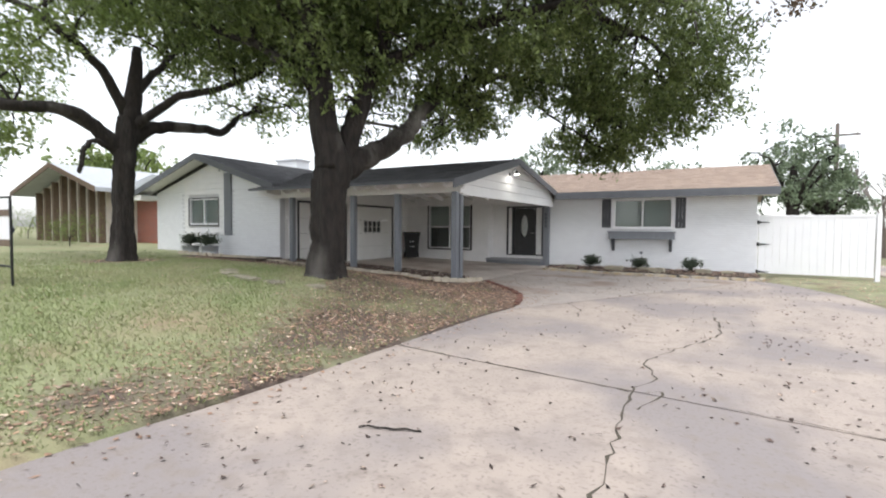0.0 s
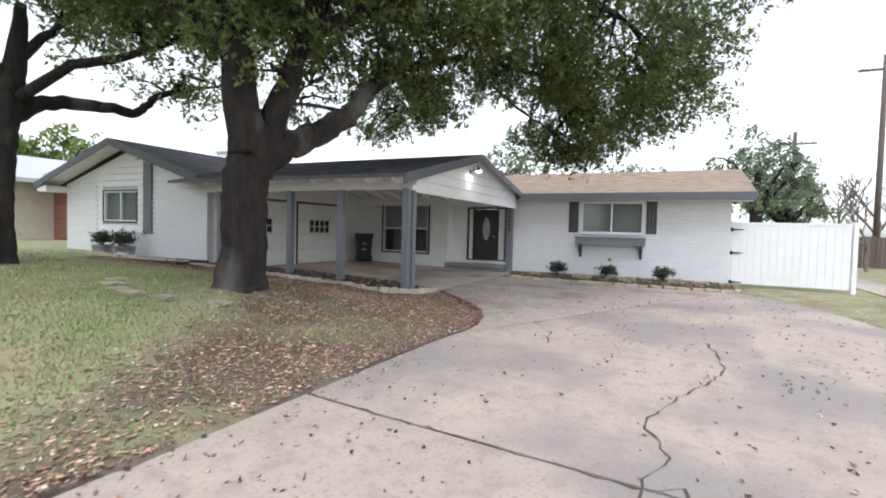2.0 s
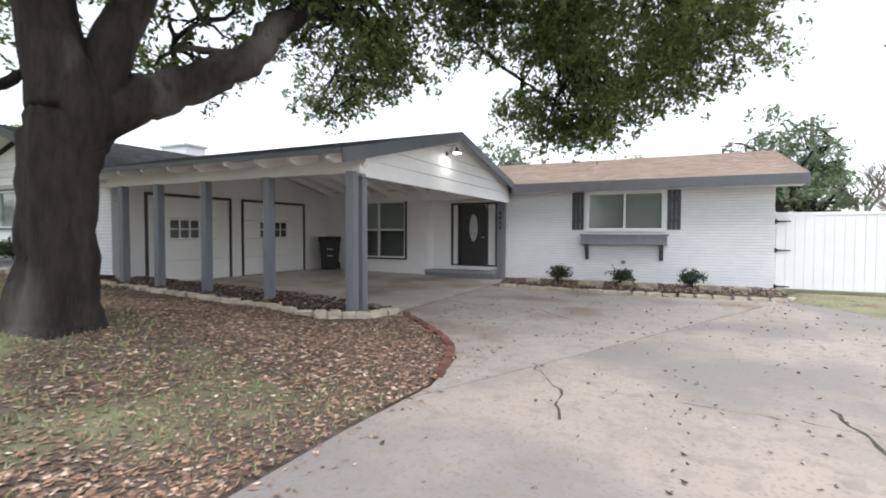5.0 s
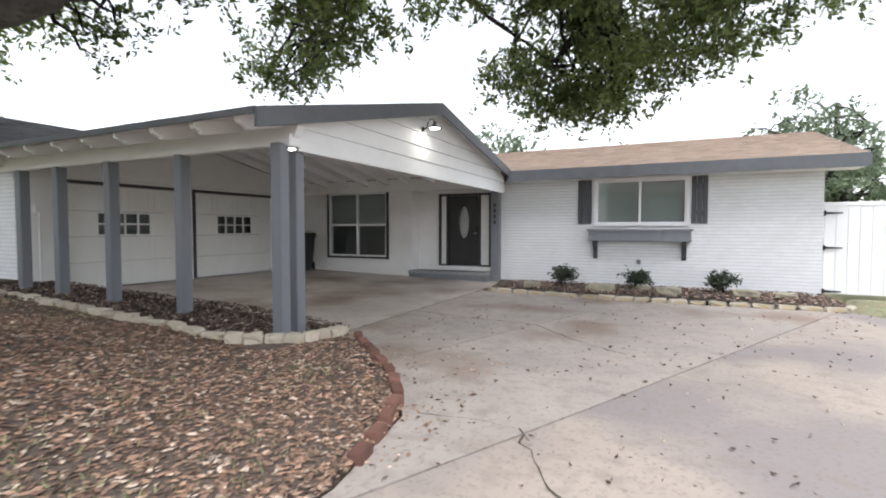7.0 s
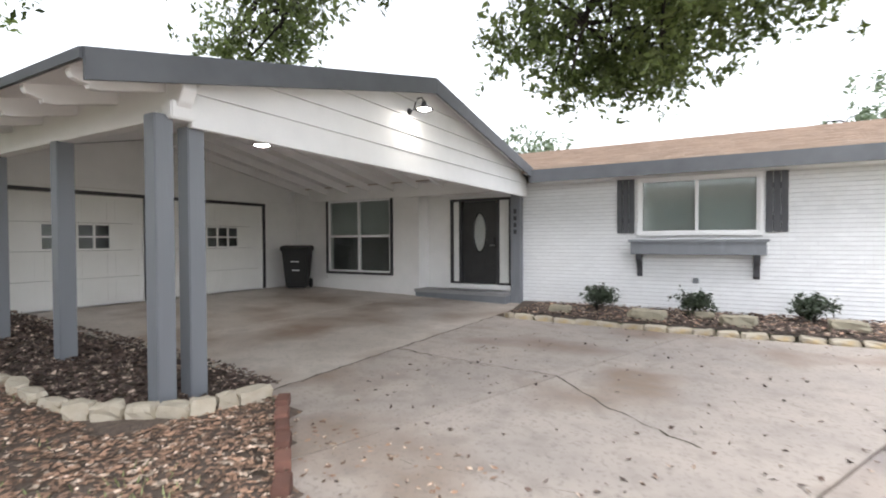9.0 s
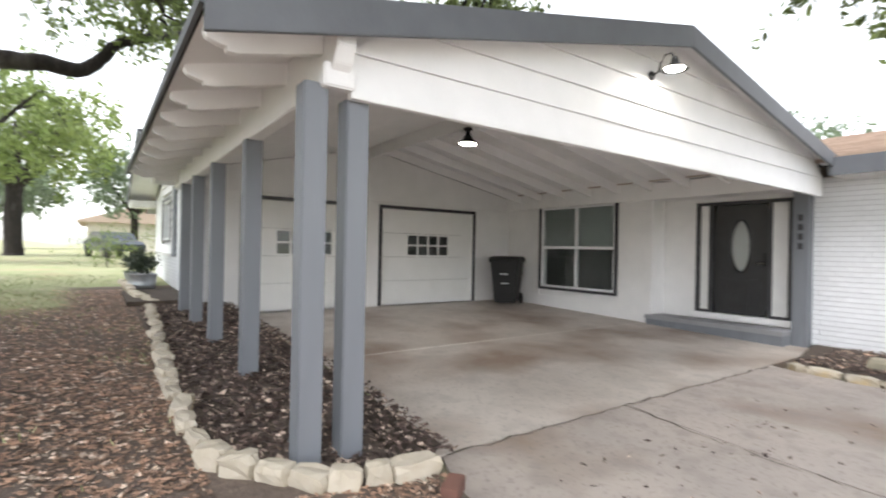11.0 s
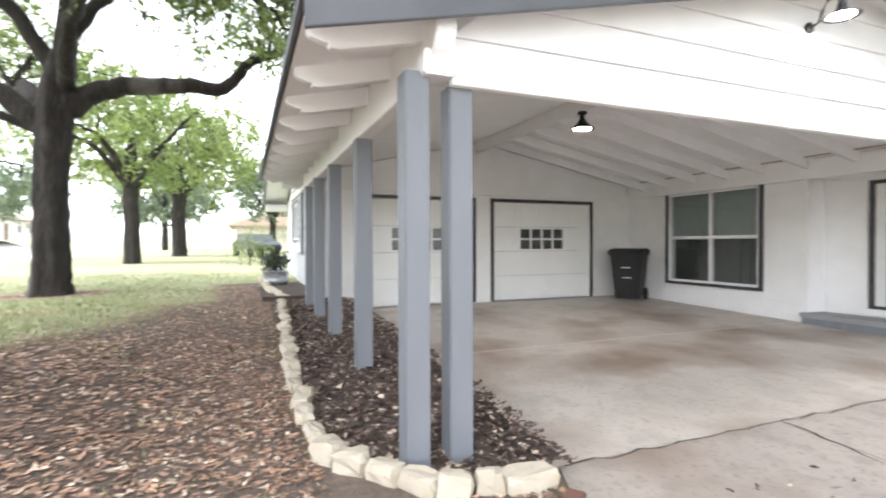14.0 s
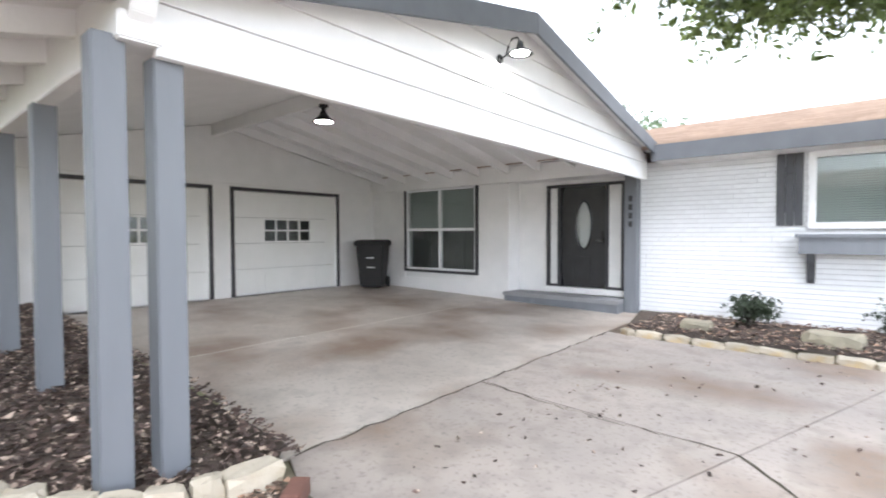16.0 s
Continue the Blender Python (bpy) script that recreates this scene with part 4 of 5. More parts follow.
def edge_row(points, length, depth, height, label, group, seed):
    r = random.Random(seed)
    i = 0
    for a, b in zip(points, points[1:]):
        n = max(1, round(math.dist(a, b) / length))
        for k in range(n):
            t = (k + 0.5) / n
            x, y = a[0] + (b[0] - a[0]) * t, a[1] + (b[1] - a[1]) * t
            zb = ground_z(x, y) if y < 16 else drive_z(x)
            ob = rock("edging_stone", (x, y + r.uniform(-0.02, 0.02), zb + height * 0.3), (math.dist(a, b) / n * r.uniform(0.7, 0.92), depth * r.uniform(0.8, 1.2), height * r.uniform(0.85, 1.2)), LIME, seed * 100 + i, group, label)
            ob.rotation_euler = (r.uniform(-0.1, 0.1), r.uniform(-0.1, 0.1), math.atan2(b[1] - a[1], b[0] - a[0]) + r.uniform(-0.28, 0.28))
            i += 1


edge_row([(-5.3, 12.42), (-5.32, 12.1), (-5.38, 11.75), (-5.7, 11.45), (-6.05, 11.22)], 0.23, 0.12, 0.12, "chunky cream limestone edging block round the bed", "carport bed stones", 1)
edge_row([(-6.1, 11.2), (-7.3, 11.2), (-8.9, 11.25), (-12.3, 11.42)], 0.3, 0.1, 0.09, "long cream limestone edging stone by the mulch", "carport bed stones", 2)
edge_row([(-5.45, 18.0), (-5.2, 17.86), (-3, 17.92), (-1, 18.05), (1.2, 18.2), (1.35, 18.6)], 0.34, 0.12, 0.085, "low cream limestone edging stone by the wing bed", "wing bed stones", 3)
edge_row([(-12.4, 11.5), (-13.5, 11.3), (-16.5, 11.2)], 0.4, 0.14, 0.12, "limestone edging stone under the gabled wing", "wing bed stones", 4)
for i, (x, y, s) in enumerate(((-4.6, 18.7, 0.34), (-3.05, 18.55, 0.5), (-1.7, 18.6, 0.42), (-0.3, 18.8, 0.4), (0.4, 18.9, 0.3), (-2.2, 19.1, 0.25))):
    rock("field_rock", (x, y, -0.08), (s, s * 0.6, s * 0.4), ROCKG, 40 + i, "wing bed rocks", "rounded weathered rock lying in the mulch bed")
for i, (x, y) in enumerate(((-8.1, 6.9), (-7.4, 6.6), (-6.6, 6.7), (-8.6, 7.3), (-6.0, 7.1), (-7.0, 6.5))):
    rock("flat_stone", (x, y, ground_z(x, y) + 0.01), (0.3, 0.2, 0.06), ROCKG, 60 + i, "tree stones", "flat pale stone in the grass by the tree")
bm = bmesh.new()
bed_a = [(-12.35, 11.45), (-8.9, 11.28), (-6.1, 11.25), (-5.75, 11.5), (-5.42, 11.8), (-5.36, 12.4), (-5.6, 12.63), (-12.4, 12.63)]
vs = [bm.verts.new((x, y, ground_z(x, min(y, 11.9)) - 0.01)) for x, y in bed_a]
bm.faces.new(vs)
setting("mulch_bed_carport", bm, SOIL, "dark mulch bed along the carport posts", "flower bed")
bm = bmesh.new()
bm.faces.new([bm.verts.new(p) for p in ((-5.4, 17.95, -0.13), (1.25, 18.2, -0.17), (1.3, 19.96, -0.15), (-5.8, 19.96, -0.12))])
setting("mulch_bed_wing", bm, SOIL, "dark mulch bed under the bedroom window", "flower bed")
setting("ground_left_bed", boxes((-19.4, 11.1, 0.0, -12.4, 12.12, 0.3)), SOIL, "dark soil bed under the gabled wing", "flower bed")

# brick edging along the curve
brick_bm = mesh_of("edging_brick", boxes((-0.1, -0.05, -0.06, 0.1, 0.05, 0.03), bevel=0.006), REDBR)
curve = [(-3.26, 9.7), (-3.42, 10.3), (-3.62, 10.85), (-3.95, 11.3), (-4.4, 11.72), (-4.95, 12.2), (-5.2, 12.45)]
for a, b in zip(curve, curve[1:]):
    n = max(1, int(math.dist(a, b) / 0.21))
    for k in range(n):
        t = (k + 0.5) / n
        x, y = a[0] + (b[0] - a[0]) * t - 0.06, a[1] + (b[1] - a[1]) * t - 0.03
        ob = new("edging_brick", brick_bm)
        ob.location, ob.rotation_euler = (x + 0.08, y + 0.05, max(drive_z(x), ground_z(x, y)) + 0.015), (0, 0, math.atan2(b[1] - a[1], b[0] - a[0]) + rng.uniform(-0.12, 0.12))
        tagged(ob, "worn red brick edging set beside the driveway", "brick", "driveway edging bricks")


# ---- foliage ----
def leaves(name, clumps, material, parent, count, size, seed, droop=0.0):
    r = np.random.RandomState(seed)
    allv = []
    for (cx, cy, cz, rad) in clumps:
        per = 12
        n = max(1, int(count * (rad / 0.8) ** 2) // per) * per
        sprig = r.normal(0, 0.45, (n // per, 3)) * (rad, rad, rad * 0.75)
        axis = r.normal(0, 0.7, (n // per, 3)) + (0, 0, -0.5 - droop)
        axis /= np.linalg.norm(axis, axis=1)[:, None]
        along = r.uniform(0, 0.5 * min(rad, 0.8), (n, 1))
        p = np.repeat(sprig, per, 0) + np.repeat(axis, per, 0) * along + r.normal(0, size * 0.8, (n, 3))
        c = p + (cx, cy, cz)
        a = r.normal(0, 1, (n, 3))
        a /= np.linalg.norm(a, axis=1)[:, None]
        b = np.cross(a, r.normal(0, 1, (n, 3)))
        b /= np.linalg.norm(b, axis=1)[:, None]
        s = size * r.uniform(0.6, 1.3, (n, 1))
        allv.append(np.stack([c - a * s, c + b * s * 0.42 + a * s * 0.1, c + a * s, c - b * s * 0.42 + a * s * 0.1], 1).reshape(-1, 3))
    v = np.concatenate(allv)
    k = len(v) // 4
    me = bpy.data.meshes.new(name)
    me.from_pydata(v.tolist(), [], np.arange(k * 4).reshape(k, 4).tolist())
    me.materials.append(material)
    ob = new(name, me)
    ob.parent = parent
    return ob


def wobble(points, n, amp, seed):
    r = random.Random(seed)
    pts = [Vector(p) for p in points]
    out = []
    for i in range(len(pts) - 1):
        p0, p1, p2, p3 = pts[max(i - 1, 0)], pts[i], pts[i + 1], pts[min(i + 2, len(pts) - 1)]
        for k in range(n):
            t = k / n
            q = 0.5 * (2 * p1 + (p2 - p0) * t + (2 * p0 - 5 * p1 + 4 * p2 - p3) * t * t + (3 * p1 - p0 - 3 * p2 + p3) * t ** 3)
            out.append(q + Vector((r.uniform(-amp, amp), r.uniform(-amp, amp), r.uniform(-amp, amp))) * (1 if out else 0))
    return out + [pts[-1]]


def tree(label, base, trunk, limbs, crowns, leaf_sets, seed, twigs=True, name="tree", group="yard trees"):
    """trunk: (points, radii); limbs: lists of (points, r0, r1); crowns: (centre, radii, clumps, clump radius, set index)."""
    t = thing(name, label, "tree", group, base)
    r = random.Random(seed)
    o = Vector(base)
    bm = bmesh.new()
    pts, radii = trunk
    fine = wobble([Vector(p) - o for p in pts], 6, 0.02, seed)
    rr = [float(np.interp(i / (len(fine) - 1), np.linspace(0, 1, len(radii)), radii)) for i in range(len(fine))]
    tube(bm, fine, rr, 40)
    for v in bm.verts:
        a = math.atan2(v.co.y, v.co.x)
        f = 1 + 0.1 * math.sin(5 * a + seed + v.co.z) + 0.05 * math.sin(9 * a - 2 * v.co.z) + 0.035 * noise.noise((a * 4, v.co.z * 0.8, seed))
        axis = min(fine, key=lambda q: abs(q.z - v.co.z))
        v.co.x, v.co.y = axis.x + (v.co.x - axis.x) * f, axis.y + (v.co.y - axis.y) * f
    part("trunk", bm, BARK, t, smooth=True)
    nodes = []
    for i, (lp_, r0, r1) in enumerate(limbs):
        bm = bmesh.new()
        f = wobble([Vector(p) - o for p in lp_], 5, 0.04, seed + i)
        tube(bm, f, [r0 + (r1 - r0) * k / (len(f) - 1) for k in range(len(f))], 10)
        part("limb", bm, BARK, t, smooth=True)
        nodes += [(q, r0 + (r1 - r0) * k / (len(f) - 1)) for k, q in enumerate(f) if k > len(f) * 0.3]
    sets = {}
    tw = bmesh.new()
    for c, rad, n, cr, s in crowns:
        for _ in range(n):
            while True:
                d = Vector((r.uniform(-1, 1), r.uniform(-1, 1), r.uniform(-1, 1)))
                if 0.25 < d.length < 1:
                    break
            p = Vector(c) - o + Vector((d.x * rad[0], d.y * rad[1], d.z * rad[2]))
            sets.setdefault(s, []).append((p.x, p.y, p.z, cr * r.uniform(0.7, 1.3)))
            if twigs and nodes:
                q, qr = min(nodes, key=lambda k: (k[0] - p).length)
                m = (q + p) / 2 + Vector((r.uniform(-0.3, 0.3), r.uniform(-0.3, 0.3), r.uniform(0, 0.4)))
                tube(tw, wobble([q, m, p], 3, 0.04, r.randint(0, 9999)), [min(qr, 0.05), 0.04, 0.034, 0.03, 0.024, 0.018, 0.008], 5)
                if r.random() < 0.35:
                    nodes.append((m, 0.035))
    if twigs and nodes:
        part("branchwork", tw, BARK, t)["kind"] = "stuff"
    else:
        tw.free()
    for s, cl_ in sets.items():
        m, count, size, droop = leaf_sets[s]
        leaves("crown", cl_, m, t, count, size, seed + s, droop)
    return t


BT = (-6.69, 8.08, 0.3)
tree("large live oak with grey-brown bark and dense green crown", BT,
     ([(-6.69, 8.08, 0.0), (-6.69, 8.08, 0.45), (-6.66, 8.12, 1.0), (-6.65, 8.13, 1.9), (-6.57, 8.25, 2.5), (-6.68, 8.1, 3.2), (-6.75, 8.0, 4.2), (-6.85, 7.9, 5.6)], [0.52, 0.385, 0.33, 0.32, 0.38, 0.27, 0.22, 0.14]),
     [([(-6.6, 8.22, 2.3), (-6.36, 8.79, 2.72), (-6.2, 9.21, 2.95), (-6.0, 9.75, 3.33), (-5.85, 10.14, 3.78), (-5.69, 10.56, 4.25), (-5.43, 11.25, 4.68), (-5.13, 12.04, 5.02), (-4.6, 13.3, 5.35), (-3.3, 15.2, 5.3)], 0.28, 0.045),
      ([(-6.75, 8.05, 3.9), (-7.3, 7.9, 5.2), (-8.0, 7.6, 6.8)], 0.2, 0.06),
      ([(-6.52, 8.32, 2.45), (-6.36, 8.55, 3.3), (-6.2, 8.77, 4.2), (-5.9, 9.2, 5.4), (-5.8, 9.6, 6.6)], 0.26, 0.07),
      ([(-6.1, 8.9, 4.6), (-4.6, 9.9, 5.4), (-2.6, 11.0, 6.0), (-0.6, 12.6, 6.2)], 0.16, 0.04),
      ([(-6.75, 8.0, 4.0), (-8.2, 8.0, 5.0), (-9.8, 7.6, 5.7)], 0.16, 0.05),
      ([(-5.69, 10.56, 4.25), (-5.75, 11.5, 4.55), (-6.0, 12.8, 4.8)], 0.1, 0.04),
      ([(-2.6, 11.0, 6.0), (-1.4, 13.8, 5.8), (-0.4, 16.0, 5.0)], 0.09, 0.03),
      ([(-6.8, 7.95, 4.8), (-6.2, 6.6, 6.2), (-5.2, 5.2, 7.2)], 0.15, 0.05)],
     [((-2.9, 16.3, 4.25), (1.7, 1.6, 1.0), 44, 0.55, 0), ((-0.7, 16.2, 4.7), (1.0, 1.4, 0.9), 20, 0.5, 0), ((-5.2, 11.6, 4.5), (0.7, 0.9, 0.7), 14, 0.45, 0), ((-2.0, 14.0, 5.6), (3.0, 2.2, 1.0), 44, 0.65, 0), ((-1.6, 15.0, 5.0), (2.3, 1.6, 0.8), 28, 0.6, 0), ((-4.2, 14.6, 5.2), (1.4, 1.5, 0.8), 16, 0.55, 0), ((-6.2, 13.2, 4.7), (0.9, 1.3, 0.8), 15, 0.5, 0), ((-8.6, 15.2, 4.8), (0.8, 0.9, 0.8), 16, 0.5, 0), ((-8.2, 11.1, 4.1), (1.2, 0.9, 0.6), 12, 0.45, 3), ((-7.1, 12.2, 4.4), (0.9, 0.9, 0.5), 9, 0.45, 3), ((-4.0, 12.4, 5.6), (1.6, 1.8, 1.0), 22, 0.6, 0),
      ((-5.2, 10.3, 5.7), (2.6, 2.0, 1.3), 38, 0.7, 0), ((-7.0, 8.6, 5.7), (2.4, 2.2, 1.5), 46, 0.7, 0), ((-2.0, 11.6, 6.8), (2.8, 2.2, 1.2), 38, 0.7, 0),
      ((-9.4, 7.8, 6.1), (2.1, 2.1, 1.3), 26, 0.7, 0), ((-6.6, 7.8, 3.9), (0.7, 0.7, 0.5), 8, 0.35, 1), ((-5.9, 9.0, 4.6), (1.0, 0.9, 0.6), 9, 0.4, 0), ((1.6, 13.6, 6.5), (1.0, 1.2, 0.7), 9, 0.5, 2), ((-3.2, 17.0, 3.7), (1.2, 0.7, 0.5), 10, 0.4, 0),
      ((-6.6, 8.0, 8.0), (5.0, 4.6, 1.6), 95, 0.95, 0), ((-5.4, 5.0, 7.2), (2.6, 2.0, 1.0), 24, 0.8, 0), ((-9.6, 10.6, 6.6), (2.2, 1.8, 1.2), 26, 0.75, 0), ((-3.6, 8.6, 7.6), (2.2, 2.4, 1.0), 26, 0.8, 0)],
     {0: (LEAF, 560, 0.058, 0.3), 1: (LEAFL, 300, 0.055, 0.1), 2: (LEAFR, 200, 0.06, 0.2), 3: (LEAF, 260, 0.055, 0.3)}, 11)
LT = (-13.4, 7.7, 0.36)
tree("spreading live oak with dark bark and thin light crown", LT,
     ([(-13.4, 7.7, 0.2), (-13.4, 7.7, 0.6), (-13.38, 7.72, 1.6), (-13.35, 7.75, 2.8), (-13.35, 7.8, 3.6), (-13.3, 7.95, 4.6), (-13.3, 8.1, 6.0)], [0.42, 0.29, 0.24, 0.24, 0.28, 0.19, 0.1]),
     [([(-13.35, 7.7, 3.2), (-13.4, 7.1, 3.75), (-13.4, 6.4, 4.05), (-13.4, 5.0, 3.95), (-13.4, 4.1, 4.4), (-13.5, 3.0, 5.2)], 0.2, 0.06),
      ([(-13.35, 7.85, 3.5), (-13.3, 8.5, 3.95), (-13.2, 9.5, 4.15), (-13.1, 10.5, 4.2), (-13.0, 11.0, 4.7), (-13.0, 12.3, 5.3)], 0.2, 0.06),
      ([(-13.35, 7.8, 4.2), (-13.3, 7.2, 5.2), (-13.4, 6.2, 6.0), (-13.6, 5.0, 6.4)], 0.15, 0.05),
      ([(-13.3, 7.9, 4.5), (-13.2, 8.6, 5.6), (-13.1, 9.6, 6.8)], 0.14, 0.05),
      ([(-13.3, 7.6, 3.4), (-14.6, 7.0, 4.2), (-16.4, 6.2, 4.6), (-18.2, 5.4, 5.4)], 0.18, 0.05),
      ([(-13.3, 8.0, 3.9), (-12.0, 8.4, 4.6), (-10.6, 9.0, 4.9), (-9.6, 9.3, 5.3)], 0.14, 0.04),
      ([(-13.35, 7.6, 3.2), (-13.3, 7.0, 3.4), (-13.3, 6.75, 3.0), (-13.3, 6.7, 2.6)], 0.08, 0.05)],
     [((-13.4, 5.2, 6.2), (2.6, 2.2, 1.3), 22, 0.7, 0), ((-13.2, 9.8, 6.0), (2.4, 2.4, 1.3), 22, 0.7, 0), ((-13.3, 7.8, 7.6), (3.6, 3.6, 1.2), 48, 0.85, 0), ((-17.4, 5.8, 5.8), (2.4, 2.2, 1.2), 20, 0.7, 0), ((-10.2, 9.0, 5.8), (1.6, 1.4, 1.0), 10, 0.6, 1), ((-12.3, 12.0, 4.9), (1.6, 1.1, 0.6), 13, 0.5, 0)],
     {0: (LEAFL, 300, 0.07, 0.25), 1: (LEAF, 260, 0.062, 0.2)}, 23)


def plain_tree(label, x, y, h, r_trunk, rad, leaf, count, seed, size=0.14, lean=0.0, n=40):
    z0 = ground_z(x, y)
    fk = z0 + h * 0.38
    limbs = []
    r = random.Random(seed)
    for i in range(6):
        a = math.tau * i / 6 + r.uniform(-0.4, 0.4)
        limbs.append(([(x, y, fk - 0.2), (x + math.cos(a) * rad * 0.35, y + math.sin(a) * rad * 0.35, fk + h * 0.18), (x + math.cos(a) * rad * 0.75, y + math.sin(a) * rad * 0.75, fk + h * r.uniform(0.2, 0.42))], r_trunk * 0.5, 0.04))
    return tree(label, (x, y, z0), ([(x, y, z0 - 0.2), (x, y, z0 + 0.3), (x, y, fk), (x + lean, y, z0 + h * 0.75)], [r_trunk * 1.35, r_trunk, r_trunk * 0.9, 0.08]), limbs,
                [((x, y, z0 + h * 0.68), (rad, rad, h * 0.3), n, rad * 0.3, 0)], {0: (leaf, count, size, 0.1)}, seed, group="distant trees")


plain_tree("mature street tree with light green crown", -27.2, 6.4, 8.5, 0.3, 4.2, LEAFL, 60, 31, n=46)
plain_tree("mature street tree with pale green crown", -39, 6.9, 10, 0.42, 5.0, LEAFL, 44, 32, 0.2)
# far trees with LEAFD carry their haze in the leaf colour
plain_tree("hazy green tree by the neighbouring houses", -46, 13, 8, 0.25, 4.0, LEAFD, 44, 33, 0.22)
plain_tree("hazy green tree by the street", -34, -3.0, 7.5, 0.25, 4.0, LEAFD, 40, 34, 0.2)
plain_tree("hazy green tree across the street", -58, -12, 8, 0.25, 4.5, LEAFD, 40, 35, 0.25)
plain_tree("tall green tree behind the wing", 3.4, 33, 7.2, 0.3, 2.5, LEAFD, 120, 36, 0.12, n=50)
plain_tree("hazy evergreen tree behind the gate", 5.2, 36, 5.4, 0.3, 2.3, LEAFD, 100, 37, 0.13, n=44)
plain_tree("green tree behind the carport, paled for haze", -11.0, 34, 6.6, 0.3, 3.6, LEAFD, 90, 38, 0.14, n=46)
plain_tree("green tree behind the roofs, paled for haze", -3.5, 40, 6.2, 0.3, 3.4, LEAFD, 80, 39, 0.15)
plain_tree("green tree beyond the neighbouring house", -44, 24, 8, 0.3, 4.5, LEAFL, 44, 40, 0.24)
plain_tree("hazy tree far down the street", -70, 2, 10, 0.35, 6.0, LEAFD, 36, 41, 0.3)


def bare_tree(x, y, h, seed):
    z0, r = ground_z(x, y), random.Random(seed)
    t = thing("bare_tree", "leafless grey winter tree behind the fence", "tree", "bare trees", (x, y, z0))
    bm = bmesh.new()

    def grow(p, d, length, rad, depth):
        q = p + d * length
        tube(bm, [p, (p + q) / 2 + Vector((r.uniform(-1, 1), r.uniform(-1, 1), 0)) * length * 0.06, q], [rad, rad * 0.85, rad * 0.65], 5)
        if depth:
            for _ in range(3):
                e = (d + Vector((r.uniform(-0.8, 0.8), r.uniform(-0.8, 0.8), r.uniform(-0.1, 0.5)))).normalized()
                grow(p + (q - p) * r.uniform(0.6, 1.0), e, length * r.uniform(0.6, 0.8), rad * 0.6, depth - 1)
    grow(Vector((0, 0, -0.1)), Vector((0, 0, 1)), h * 0.32, h * 0.018, 4)
    part("branch_crown", bm, TWIG, t)["kind"] = "stuff"


for i, (x, y, h) in enumerate(((9, 42, 8), (12, 45, 9), (7, 50, 9), (15, 40, 8), (11, 36, 6), (18, 47, 9), (8.4, 34, 5.5))):
    bare_tree(x, y, h, 70 + i)


def power_pole(x, y, h):
    p = thing("power_pole", "weathered wooden power pole with crossarm", "power pole", "power poles", (x, y, -0.3))
    bm = bmesh.new()
    tube(bm, [(0, 0, -0.2), (0, 0, h / 2), (0, 0, h)], [0.17, 0.15, 0.12], 10)
    part("pole", bm, WOODP, p, smooth=True)
    part("crossarm", boxes((-1.3, -0.06, h - 0.9, 1.3, 0.06, h - 0.78), bevel=0.01), WOODP, p)
    for dx in (-1.1, 0.4, 1.1):
        bm = bmesh.new()
        lathe(bm, [(0.03, 0), (0.06, 0.04), (0.04, 0.12)], 8, (dx, 0, h - 0.78))
        part("insulator", bm, CAULK, p)
    bm = bmesh.new()
    lathe(bm, [(0.1, 0), (0.2, 0.03), (0.2, 0.7), (0.1, 0.75)], 12, (0.3, 0, h - 2.2))
    part("transformer", bm, ZINC, p)


power_pole(10.4, 40, 12.6)
power_pole(7.0, 45, 9.2)
ff = thing("wood_fence", "weathered grey wooden fence behind the yard", "fence", at=(5.4, 38, -0.3))
for i in range(60):
    part("picket", boxes((0.3 * i, 0, 0, 0.3 * i + 0.28, 0.03, 1.8 + 0.03 * (i % 3))), WOODP, ff)


# ---- small plants ----
def shrub(name, at, label, category, size, seed, trunk=0.0, group="", leaf=SHRUBL, density=2600):
    s = thing(name, label, category, group, at)
    r = random.Random(seed)
    bm = bmesh.new()
    for i in range(9):
        a = r.uniform(0, math.tau)
        tube(bm, [(0, 0, -0.03), (0.03 * math.cos(a), 0.03 * math.sin(a), trunk + size * 0.3), (size * 0.6 * math.cos(a), size * 0.6 * math.sin(a), trunk + size * r.uniform(0.5, 1.0))], [0.012, 0.009, 0.004], 5)
    part("stems", bm, BARK, s)
    leaves("foliage", [(size * 0.35 * math.cos(a), size * 0.35 * math.sin(a), trunk + size * 0.65, size * 0.75) for a in (r.uniform(0, math.tau) for _ in range(8))], leaf, s, density, 0.035, seed)
    return s


for i, x in enumerate((-4.05, -2.35, -0.65)):
    shrub("shrub", (x, 19.25, -0.13), "small clipped green shrub in the mulch bed", "shrub", 0.3, 80 + i, 0.1, "wing bed shrubs")


def tub(x, y, seed):
    z0 = 0.3
    t = thing("planter_tub", "round galvanised steel planter tub", "planter", "tub planters", (x, y, z0))
    bm = bmesh.new()
    lathe(bm, [(0.24, 0), (0.25, 0.02), (0.27, 0.1), (0.262, 0.12), (0.275, 0.2), (0.29, 0.3), (0.3, 0.31), (0.29, 0.32), (0.27, 0.31), (0.26, 0.25)], 28)
    part("tub", bm, ZINC, t, smooth=True)
    for s in (-1, 1):
        bm = bmesh.new()
        tube(bm, [(s * 0.28, -0.06, 0.24), (s * 0.33, -0.04, 0.22), (s * 0.33, 0.04, 0.22), (s * 0.28, 0.06, 0.24)], [0.008] * 4, 6)
        part("handle", bm, ZINC, t)
    shrub("potted_shrub", (x, y, z0 + 0.24), "dark green palm-like shrub growing in a steel tub", "shrub", 0.3, seed, 0.12, "tub shrubs")


